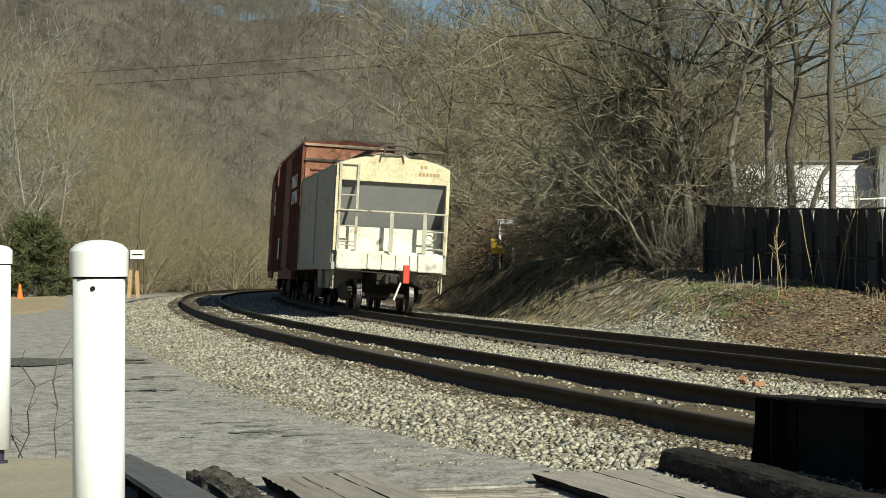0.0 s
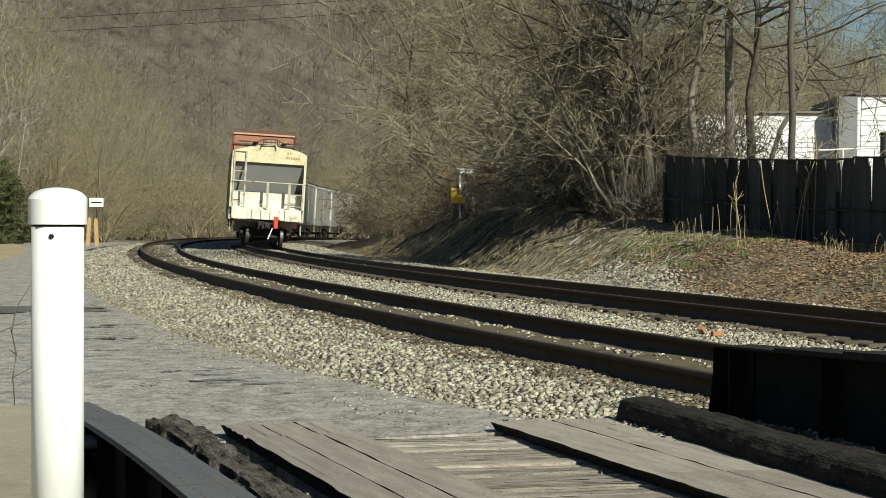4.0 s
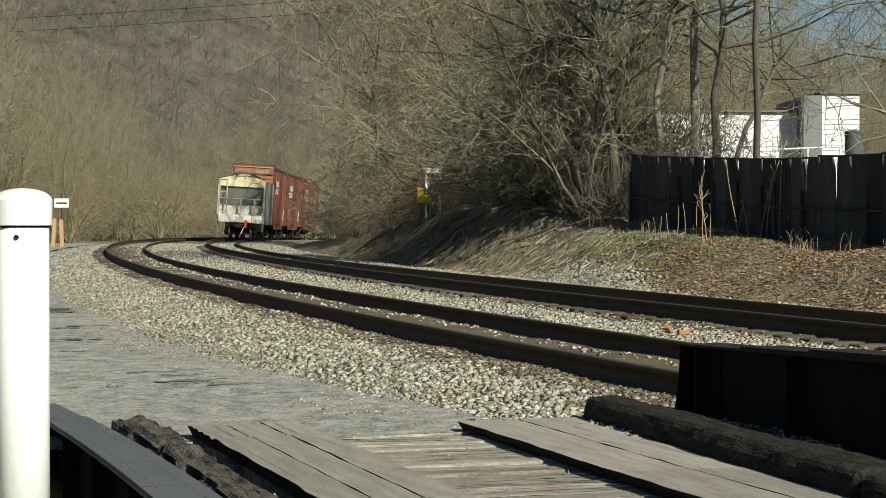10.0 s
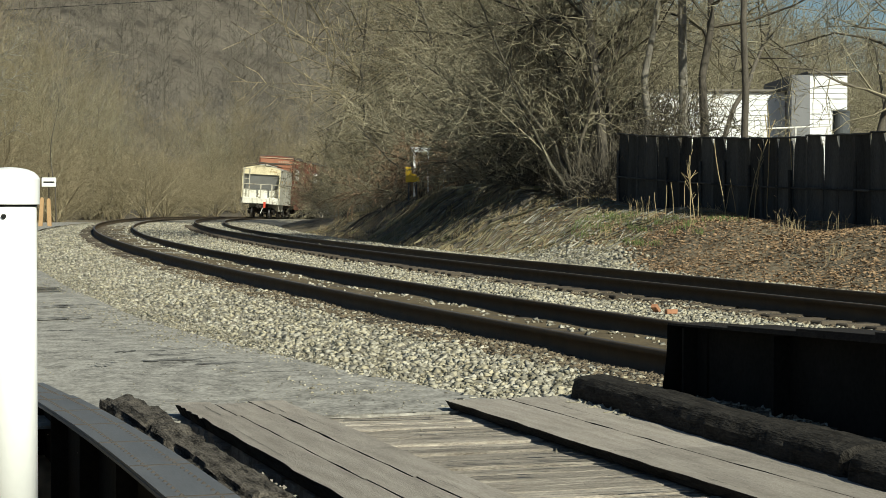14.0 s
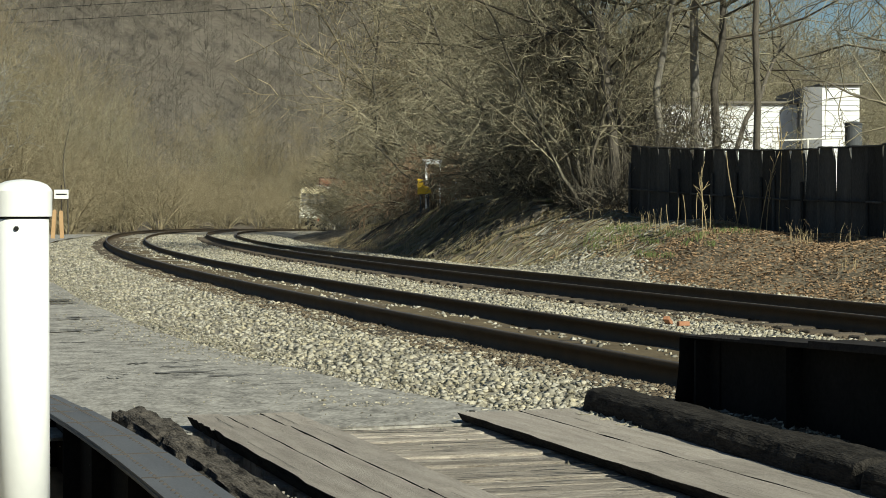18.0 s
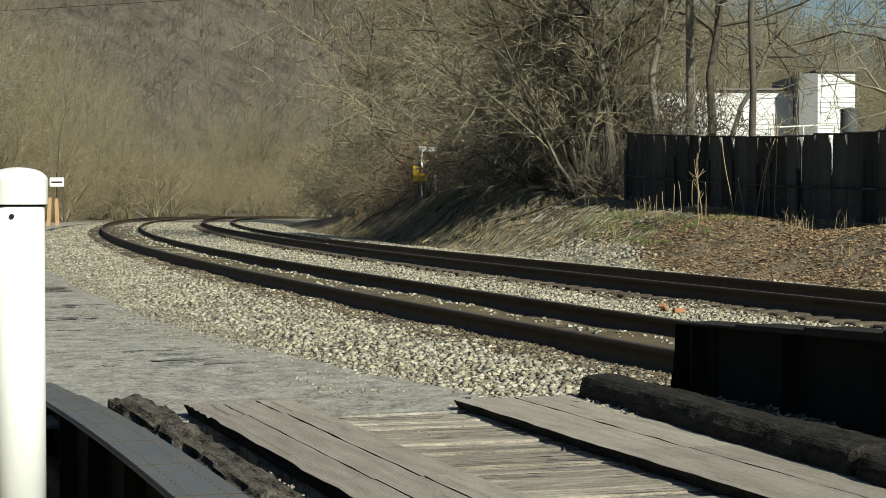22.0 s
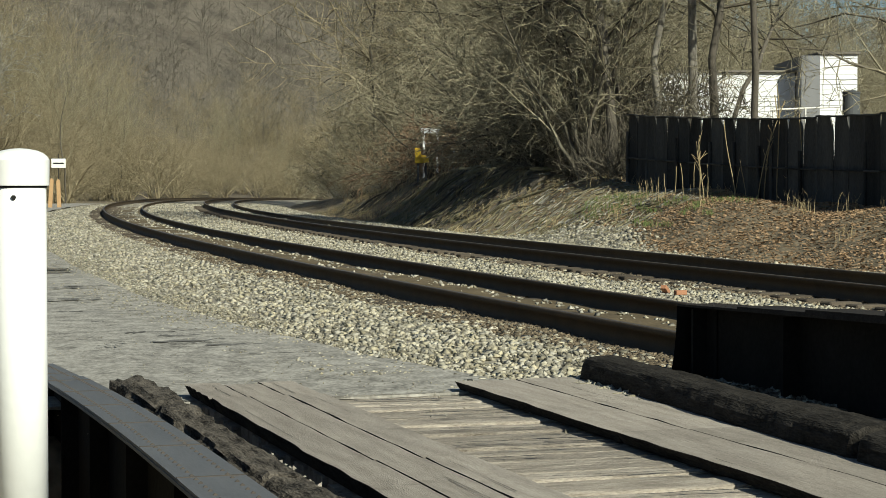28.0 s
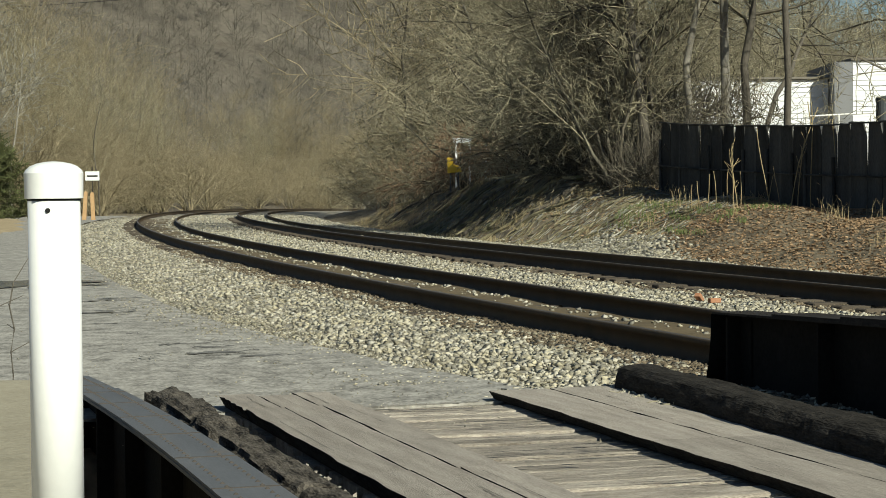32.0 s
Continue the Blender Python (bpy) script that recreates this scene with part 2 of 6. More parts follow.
M_WHITE = material("white_stencil", (0.72, 0.70, 0.66), (0.80, 0.79, 0.75), 5, 0.6, 0, 30)
M_STENCIL = material("brown_stencil", (0.36, 0.24, 0.11), (0.46, 0.32, 0.16), 5, 0.6, 0, 30)


# ---- mesh helpers ----
def part(name, bm, mat, parent=None, label="", bevel=0.0, smooth=False):
    """Link a bmesh as one mesh object, under a thing or a part."""
    me = bpy.data.meshes.new(name)
    bmesh.ops.recalc_face_normals(bm, faces=bm.faces)
    bm.to_mesh(me)
    bm.free()
    me.materials.append(mat)
    if smooth:
        me.shade_smooth()
    ob = new(name, me)
    if parent is not None:
        ob.parent = parent
    if bevel:
        b = ob.modifiers.new("worn_edge", "BEVEL")
        b.width, b.segments, b.limit_method = bevel, 2, "ANGLE"
    if label:
        ob["label"] = label
    return ob


def box(bm, x0, x1, y0, y1, z0, z1, m=None):
    vs = [bm.verts.new(m @ Vector(c) if m else c) for c in ((x0, y0, z0), (x1, y0, z0), (x1, y1, z0), (x0, y1, z0), (x0, y0, z1), (x1, y0, z1), (x1, y1, z1), (x0, y1, z1))]
    for f in ((0, 3, 2, 1), (4, 5, 6, 7), (0, 1, 5, 4), (1, 2, 6, 5), (2, 3, 7, 6), (3, 0, 4, 7)):
        bm.faces.new([vs[i] for i in f])
    return bm


def boxed(*a, m=None):
    return box(bmesh.new(), *a, m=m)


def rod(bm, p, q, r, r2=None, n=10):
    p, q = Vector(p), Vector(q)
    r2 = r if r2 is None else r2
    turn = (q - p).to_track_quat("Z", "Y").to_matrix()
    rings = []
    for c, rr in ((p, r), (q, r2)):
        rings.append([bm.verts.new(c + turn @ Vector((rr * math.cos(2 * math.pi * i / n), rr * math.sin(2 * math.pi * i / n), 0))) for i in range(n)])
    for i in range(n):
        bm.faces.new((rings[0][i], rings[0][(i + 1) % n], rings[1][(i + 1) % n], rings[1][i]))
    bm.faces.new(rings[0][::-1])
    bm.faces.new(rings[1])
    return bm


def lathe(bm, rows, n=24, at=(0, 0, 0)):
    """Rings of (radius, height) about z, closed at both ends."""
    rings = [[bm.verts.new((at[0] + r * math.cos(2 * math.pi * i / n), at[1] + r * math.sin(2 * math.pi * i / n), at[2] + z)) for i in range(n)] for r, z in rows]
    for a, b in zip(rings, rings[1:]):
        for i in range(n):
            bm.faces.new((a[i], a[(i + 1) % n], b[(i + 1) % n], b[i]))
    bm.faces.new(rings[0][::-1])
    bm.faces.new(rings[-1])
    return bm


def tube(bm, pts, r, n=6):
    """One bent rod through the points."""
    pts = [Vector(p) for p in pts]
    rings = []
    for i, c in enumerate(pts):
        d = pts[min(i + 1, len(pts) - 1)] - pts[max(i - 1, 0)]
        turn = d.to_track_quat("Z", "Y").to_matrix()
        rings.append([bm.verts.new(c + turn @ Vector((r * math.cos(2 * math.pi * k / n), r * math.sin(2 * math.pi * k / n), 0))) for k in range(n)])
    for a, b in zip(rings, rings[1:]):
        for k in range(n):
            bm.faces.new((a[k], a[(k + 1) % n], b[(k + 1) % n], b[k]))
    bm.faces.new(rings[0][::-1])
    bm.faces.new(rings[-1])
    return bm


def prism(bm, outline, y0, y1, m=None):
    """An outline of (x, z) points drawn out along y."""
    a = [bm.verts.new(m @ Vector((x, y0, z)) if m else (x, y0, z)) for x, z in outline]
    b = [bm.verts.new(m @ Vector((x, y1, z)) if m else (x, y1, z)) for x, z in outline]
    n = len(outline)
    for i in range(n):
        bm.faces.new((a[i], a[(i + 1) % n], b[(i + 1) % n], b[i]))
    bm.faces.new(a[::-1])
    bm.faces.new(b)
    return bm


def mesh_from(name, verts, faces, mat, smooth=False):
    """A mesh object from arrays: verts (n, 3), faces (m, k) all of k corners."""
    me = bpy.data.meshes.new(name)
    verts, faces = np.asarray(verts, np.float32), np.asarray(faces, np.int32)
    k = faces.shape[1]
    me.vertices.add(len(verts))
    me.vertices.foreach_set("co", verts.ravel())
    me.loops.add(faces.size)
    me.loops.foreach_set("vertex_index", faces.ravel())
    me.polygons.add(len(faces))
    me.polygons.foreach_set("loop_start", np.arange(0, faces.size, k, dtype=np.int32))
    me.update(calc_edges=True)
    me.validate()
    me.materials.append(mat)
    if smooth:
        me.shade_smooth()
    return new(name, me)


def twigs(name, segs, mat, sides=3, parent=None):
    """Tapered prisms along segments (p, q, r, s): one mesh."""
    a = np.asarray(segs, float)
    p, q, r0, r1 = a[:, :3], a[:, 3:6], a[:, 6], a[:, 7]
    d = q - p
    d /= np.linalg.norm(d, axis=1, keepdims=True) + 1e-9
    ref = np.where(np.abs(d[:, 2:3]) < 0.9, [[0, 0, 1.0]], [[1.0, 0, 0]])
    e = np.cross(d, ref)
    e /= np.linalg.norm(e, axis=1, keepdims=True)
    f = np.cross(d, e)
    ang = np.arange(sides) * 2 * np.pi / sides
    off = e[:, None] * np.cos(ang)[None, :, None] + f[:, None] * np.sin(ang)[None, :, None]
    v = np.concatenate([p[:, None] + off * r0[:, None, None], q[:, None] + off * r1[:, None, None]], 1)
    i = np.arange(sides)
    quad = np.stack([i, (i + 1) % sides, (i + 1) % sides + sides, i + sides], 1)
    faces = (np.arange(len(a)) * 2 * sides)[:, None, None] + quad[None]
    ob = mesh_from(name, v.reshape(-1, 3), faces.reshape(-1, 4), mat)
    if parent is not None:
        ob.parent = parent
    return ob


def thing(name, label, category, m=None, group=""):
    ob = new(name)
    if m is not None:
        ob.matrix_basis = m
    return tagged(ob, label, category, group)


# ---- the plan: two curved tracks about one centre ----
CX, CY, RAD = 445.4, 152.0, 460.0


def along(u, s, z=0.0):
    """The place u metres to the right of the far track's middle, s metres along it (s = 0 where it runs straight ahead)."""
    return Vector((CX - (RAD - u) * math.cos(s / RAD), CY + (RAD - u) * math.sin(s / RAD), z))


def sweep(u, s, z):
    """The same for arrays."""
    return np.stack([CX - (RAD - u) * np.cos(s / RAD), CY + (RAD - u) * np.sin(s / RAD), z + 0 * s + 0 * u], -1)


def step(a, b, x):
    t = np.clip((np.asarray(x, float) - a) / (b - a), 0, 1)
    return t * t * (3 - 2 * t)


RAIL_Z = 0.022  # the rail tops' height at the near end


def cant(s):
    """How much higher the outer rail lies than the inner one."""
    return 0.02 + 0.07 * step(-130, -85, s)


def grade(s):
    """The tracks fall away gently beyond the bend."""
    t = np.clip(np.asarray(s, float) + 70, 0, 170) / 100
    return -0.5 * t * t


AX = Vector((0.304, -0.953, 0)).normalized()  # the bridge's axis, towards the camera
PX = Vector((0.953, 0.304, 0)).normalized()  # across it, to the right
BRIDGE = Matrix(((PX.x, -AX.x, 0, 0.86), (PX.y, -AX.y, 0, 11.64), (0, 0, 1, 0), (0, 0, 0, 1)))  # x across, -y towards the camera

# ---- ground: one sheet to the horizon ----
def ground_height(x, y):
    x, y = np.asarray(x, float), np.asarray(y, float)
    u = RAD - np.hypot(x - CX, y - CY)
    dist, az = np.hypot(x, y), np.degrees(np.arctan2(x, y))
    z = -0.42 + grade(y - CY)
    crest = np.interp(y, [0, 30, 36, 48, 60, 85, 120, 200], [0.85, 0.9, 0.98, 1.38, 1.9, 0.95, 0.7, 0.6])
    z = z + crest * step(3.3 + 0.3 * step(48, 56, y) * (1 - step(68, 78, y)), 6.9 + 2.0 * step(70, 110, y), u) + 0.012 * np.clip(u - 7, 0, 60)
    z = z + 0.10 * np.sin(x * 1.3 + 0.5 * y) * np.sin(0.9 * y - 0.4 * x) * step(3.6, 5, u)
    z = z + (0.09 * np.sin(2.3 * x - 0.8 * y + 1) * np.sin(1.6 * y + 0.7 * x) + 0.07 * np.sin(3.4 * x + 1.9 * y) * np.sin(1.1 * y - 2.2 * x)) * step(3.8, 4.8, u) * (1 - step(6.4, 7.2, u)) * step(40, 52, y)
    z = z + np.clip(-u - 14, 0, 40) * 0.015
    elev = np.interp(az, [-180, -60, -14, -9, -6, -2.5, 3, 8, 14, 40, 180], [0.09, 0.13, 0.165, 0.16, 0.146, 0.133, 0.105, 0.088, 0.080, 0.06, 0.09])
    start = np.interp(az, [-20, -4, 0, 6, 20], [215, 240, 300, 380, 420])
    z = z + elev * 600 * step(start, 640, dist) * (0.94 + 0.06 * np.sin(az * 0.9) * np.cos(dist * 0.011)) * np.where(dist > 640, 600 / 600, 1)
    # the creek under the bridges
    rx, ry = x - 0.86, y - 11.64
    s, w = rx * AX.x + ry * AX.y, rx * PX.x + ry * PX.y
    return z - 2.6 * step(0.0, 1.2, s) * step(-3.75, -3.4, w) * (1 - step(0.75, 0.95, w)) * (1 - step(16, 22, s))


def make_ground():
    az = np.radians(np.concatenate([np.arange(-16, 16, 0.22), np.arange(16, 344, 4.0)]))
    rad = np.concatenate([np.arange(0.5, 30, 0.5), np.arange(30, 110, 0.6), 110 * 1.05 ** np.arange(0, 46), [1400, 2200, 4500]])
    rr, aa = np.meshgrid(rad, az, indexing="ij")
    x, y = rr * np.sin(aa), rr * np.cos(aa)
    v = np.stack([x, y, ground_height(x, y)], -1).reshape(-1, 3)
    n, k = len(rad), len(az)
    i, j = np.meshgrid(np.arange(n - 1), np.arange(k), indexing="ij")
    j2 = (j + 1) % k
    f = np.stack([i * k + j, i * k + j2, (i + 1) * k + j2, (i + 1) * k + j], -1).reshape(-1, 4)
    ob = mesh_from("ground", v, f, M_GROUND, True)
    ob.data.materials.append(M_HILL)
    ob.data.polygons.foreach_set("material_index", (rad[i].ravel() > 205).astype(np.int32))
    tagged(ob, "bare brown earth with dead grass and leaf litter", "ground", kind="structure")


make_ground()


# ---- road ----
def make_road():
    """Asphalt beside the track, from the bridge deck back past the bend."""
    s = np.concatenate([np.arange(-147.6, -110, 0.5), np.arange(-110, -30, 2.0)])
    right = np.interp(s, [-141, -138, -135, -130, -30], [-6.4, -6.9, -7.15, -7.45, -7.6])
    left = np.interp(s, [-141, -130, -112, -100, -70, -30], [-13.5, -14.5, -15.5, -17, -24, -30])
    cols = np.linspace(0, 1, 14)
    u = left[:, None] + (right - left)[:, None] * cols[None]
    ss = np.repeat(s[:, None], 14, 1)
    z = -0.2 + grade(ss) + 0.012 * np.sin(u * 2.1 + ss * 0.7) - 0.10 * (1 - step(0, 0.04, cols))[None]
    v = sweep(u, ss, z).reshape(-1, 3)
    # the near end is cut square to the bridge
    rel = v[:, :2] - np.array([0.86, 11.64])
    wide = rel @ np.array([PX.x, PX.y])
    over = np.clip(rel @ np.array([AX.x, AX.y]) - 0.07 - 2.1 * (wide < -3.95), 0, None)
    v[:, 0] -= over * AX.x
    v[:, 1] -= over * AX.y
    n = len(s)
    i, j = np.meshgrid(np.arange(n - 1), np.arange(13), indexing="ij")
    f = np.stack([i * 14 + j, i * 14 + j + 1, (i + 1) * 14 + j + 1, (i + 1) * 14 + j], -1).reshape(-1, 4)
    road = tagged(mesh_from("road", v, f, M_ASPHALT, True), "worn patched grey asphalt road with dark cracks", "road", kind="structure")
    rng = random.Random(5)
    for k in range(110):
        t = 13.5 + 26 * rng.random() ** 1.3
        x = -rng.uniform(0.06, 0.24) * t
        p = Vector((x, t, 0))
        uu = RAD - math.hypot(x - CX, t - CY)
        if uu > -7.7:
            continue
        bm = bmesh.new()
        q, width, length = p.copy(), rng.uniform(0.004, 0.015) * t / 14 if k % 5 < 2 else rng.uniform(0.02, 0.08), rng.uniform(0.12, 0.6)
        pts = [p + PX * (length * i / 7) + Vector((0, rng.uniform(-0.07, 0.07), 0)) for i in range(8)]
        top = [bm.verts.new((c.x, c.y + width * rng.uniform(0.0, 1.8), -0.1885)) for c in pts]
        low = [bm.verts.new((c.x, c.y - width * rng.uniform(0.0, 1.8), -0.1885)) for c in pts]
        for i in range(7):
            bm.faces.new((low[i], low[i + 1], top[i + 1], top[i]))
        part("crack" if k % 5 < 2 else "tar_patch", bm, M_CRACK if k % 5 < 2 else M_TAR, road)


def make_puddle():
    """Shallow wet streaks lying in the worn asphalt."""
    rng = random.Random(8)
    for x, y, length, width in ((-6.7, 27.0, 2.4, 1.0), (-5.7, 26.2, 0.9, 0.7), (-8.6, 27.6, 1.6, 0.8)):
        bm = bmesh.new()
        ring = []
        for i in range(40):
            a = 2 * math.pi * i / 40
            k = 1 + 0.25 * math.sin(3 * a + x) + 0.15 * math.sin(7 * a) + rng.uniform(-0.06, 0.06)
            ring.append(bm.verts.new((x + length / 2 * math.cos(a) * k, y + width / 2 * math.sin(a) * k * 2.2, -0.186)))
        bm.faces.new(ring)
        p = part("puddle", bm, M_PUDDLE)
        tagged(p, "shallow dark puddle lying on the worn asphalt", "puddle", "puddles on the road")


make_road()
make_puddle()


# ---- ballast and tracks ----
def bed_height(u, s):
    z = np.interp(u, [-7.9, -7.2, -6.6, -5.7, -5.0, -3.4, -2.6, -1.7, -0.8, 0.9, 1.8, 2.6, 3.6, 4.6], [-0.32, -0.25, -0.19, -0.138, -0.138, -0.155, -0.165, -0.185, -0.165, -0.17, -0.17, -0.20, -0.33, -0.5])
    return z + grade(s) + 0.02 * np.sin(u * 3.1 + s * 0.9) * np.sin(s * 1.7 - u)


def make_ballast():
    s = np.concatenate([np.arange(-180, -152, 2.0), np.arange(-152, -110, 0.4), np.arange(-110, 20, 1.5), np.arange(20, 330, 5.0)])
    u = np.linspace(-7.9, 4.6, 52)
    uu, ss = np.meshgrid(u, s)
    v = sweep(uu, ss, bed_height(uu, ss)).reshape(-1, 3)
    n, k = len(s), len(u)
    i, j = np.meshgrid(np.arange(n - 1), np.arange(k - 1), indexing="ij")
    f = np.stack([i * k + j, i * k + j + 1, (i + 1) * k + j + 1, (i + 1) * k + j], -1).reshape(-1, 4)
    tagged(mesh_from("ballast_bed", v, f, M_BED, True), "pale grey limestone track ballast bed", "ballast", kind="structure")
    # rust-brown fines between the near rails
    s = np.arange(-152, -60, 0.5)
    u = np.linspace(-5.0, -3.6, 8)
    uu, ss = np.meshgrid(u, s)
    v = sweep(uu, ss, bed_height(uu, ss) + 0.004 + 0.003 * np.sin(ss * 3.7 + uu * 9)).reshape(-1, 3)
    i, j = np.meshgrid(np.arange(len(s) - 1), np.arange(7), indexing="ij")
    tagged(mesh_from("track_fines", v, np.stack([i * 8 + j, i * 8 + j + 1, (i + 1) * 8 + j + 1, (i + 1) * 8 + j], -1).reshape(-1, 4), M_FINES, True), "rust-brown fines packed between the near rails", "ballast", kind="structure")
    # stained ballast along the camera side of each track
    for a, b in ((-5.62, -5.08), (-1.36, -0.78)):
        u = np.linspace(a, b, 5)
        uu, ss = np.meshgrid(u, s)
        v = sweep(uu, ss, bed_height(uu, ss) + 0.004 + 0.006 * np.sin(ss * 5.1 + uu * 11)).reshape(-1, 3)
        i, j = np.meshgrid(np.arange(len(s) - 1), np.arange(4), indexing="ij")
        tagged(mesh_from("track_fines", v, np.stack([i * 5 + j, i * 5 + j + 1, (i + 1) * 5 + j + 1, (i + 1) * 5 + j], -1).reshape(-1, 4), M_STAINED, True), "rust-stained ballast over the tie ends", "ballast", kind="structure")
    # loose stones
    rng = np.random.default_rng(3)

    def stones(name, s, u, size, height, mat, label):
        n = len(s)
        centre = sweep(u, s, 0 * s)
        centre[:, 2] = height(u, s, centre) + size * 0.35
        base = np.array([(1, 0, -0.7), (-0.5, 0.87, -0.7), (-0.5, -0.87, -0.7), (1, 0, 0.7), (-0.5, 0.87, 0.7), (-0.5, -0.87, 0.7)], float)
        tri = np.array([(0, 2, 1), (3, 4, 5), (0, 1, 4), (0, 4, 3), (1, 2, 5), (1, 5, 4), (2, 0, 3), (2, 3, 5)])
        q = rng.normal(size=(n, 3, 3))
        e0 = q[:, 0] / np.linalg.norm(q[:, 0], axis=1, keepdims=True)
        e1 = np.cross(e0, q[:, 1])
        e1 /= np.linalg.norm(e1, axis=1, keepdims=True)
        rot = np.stack([e0, e1, np.cross(e0, e1)], 1)
        v = (base[None] * rng.uniform(0.55, 1.45, (n, 6, 1))) @ rot * size[:, None, None] * (1.1, 1.1, 0.74) + centre[:, None]
        f = (np.arange(n) * 6)[:, None, None] + tri[None]
        tagged(mesh_from(name, v.reshape(-1, 3), f.reshape(-1, 3), mat), label, "gravel", kind="stuff")

    n = 235000
    s = -142.5 + 100 * rng.random(n) ** 2.0
    u = rng.uniform(-7.6, 3.6, n)
    lim = np.interp(s, [-142.5, -140.5, -138, -135, -130, -30], [-6.2, -6.35, -6.8, -7.05, -7.35, -7.5]) + rng.normal(0, 0.2, n) - 2.4 * rng.random(n) ** 4
    keep = (u > lim) & ~((u > -5.25) & (u < -4.85)) & ~((u > -3.75) & (u < -3.35)) & ~((u > -0.95) & (u < -0.55)) & ~((u > 0.55) & (u < 0.95))
    gauge = ((u > -4.9) & (u < -3.6)) & (rng.random(n) < np.where(u > -3.9, 0.72, 0.97))
    keep &= ~gauge
    keep &= ~(((np.abs(u + 5.38) < 0.24) | (np.abs(u + 1.12) < 0.26)) & (rng.random(n) < 0.5))
    s, u = s[keep], u[keep]
    n = len(s)
    size = 0.010 + 0.019 * rng.random(n) ** 1.6 * np.interp(s, [-142, -115, -80], [1, 1.25, 2.2])
    stones("ballast_stones", s, u, size, lambda u, s, c: bed_height(u, s), M_STONE, "loose crushed limestone ballast stones beside the rails")
    # grit strewn over the road's edge and the deck's end
    n = 420
    w_, s_ = -2.4 * rng.random(n), -2.2 * rng.random(n) ** 1.2 + 0.7 * rng.random(n)
    x_, y_ = 0.86 + PX.x * w_ + AX.x * s_, 11.64 + PX.y * w_ + AX.y * s_
    uu_ = RAD - np.hypot(x_ - CX, y_ - CY)
    ss_ = RAD * np.arcsin((y_ - CY) / (RAD - uu_))
    stones("road_grit", ss_, uu_, 0.002 + 0.004 * rng.random(n) ** 3, lambda u, s, c: 0 * u - 0.195, M_STONE, "fine grit strewn over the road edge and deck end")
    n = 2600
    s = rng.uniform(-142, -122, n)
    u = np.interp(s, [-142, -122], [-6.8, -7.7]) - 7.0 * rng.random(n) ** 1.6
    stones("road_gravel", s, u, 0.002 + 0.005 * rng.random(n) ** 3, lambda u, s, c: 0 * u - 0.197, M_STONE, "fine gravel and grit scattered over the asphalt")
    n = 8000
    s = -139.6 + 38 * rng.random(n) ** 1.6
    u = np.interp(s, [-142.5, -140.5, -138, -135, -130, -30], [-6.2, -6.35, -6.8, -7.05, -7.35, -7.5]) - 1.0 * rng.random(n) ** 2.4 + 0.3 * rng.random(n)
    stones("road_gravel", s, u, 0.003 + 0.010 * rng.random(n) ** 2.5, lambda u, s, c: np.maximum(bed_height(u, s), -0.197), M_STONE, "scattered ballast chips along the edge of the asphalt")
    n = 46000
    s = -142.5 + 70 * rng.random(n) ** 1.7
    u = np.where(rng.random(n) < 0.5, -5.35, -1.08) + rng.uniform(-0.27, 0.25, n)
    stones("stained_stones", s, u, 0.010 + 0.014 * rng.random(n) ** 1.5, lambda u, s, c: bed_height(u, s), M_STAINED, "rust-stained ballast stones beside the rails")
    # pale rubble spilled at the foot of the bank
    n = 15000
    s = np.where(rng.random(n) < 0.6, rng.normal(-113, 4.0, n), rng.uniform(-134, -88, n))
    u = 3.2 + np.abs(rng.normal(0, 0.28, n)) + 0.7 * np.exp(-((s + 112) / 4.0) ** 2) * rng.random(n) * 2
    stones("bank_rubble", s, u, rng.uniform(0.02, 0.055, n), lambda u, s, c: np.maximum(ground_height(c[:, 0], c[:, 1]), bed_height(u, s)), M_STONE, "pale broken rock spilled along the foot of the bank")


make_ballast()

RAIL_OUTLINE = [(-0.070, -0.185), (0.070, -0.185), (0.070, -0.172), (0.012, -0.155), (0.009, -0.048), (0.036, -0.040), (0.037, -0.010), (0.026, 0.0), (-0.026, 0.0), (-0.037, -0.010), (-0.036, -0.040), (-0.009, -0.048), (-0.012, -0.155), (-0.070, -0.172)]


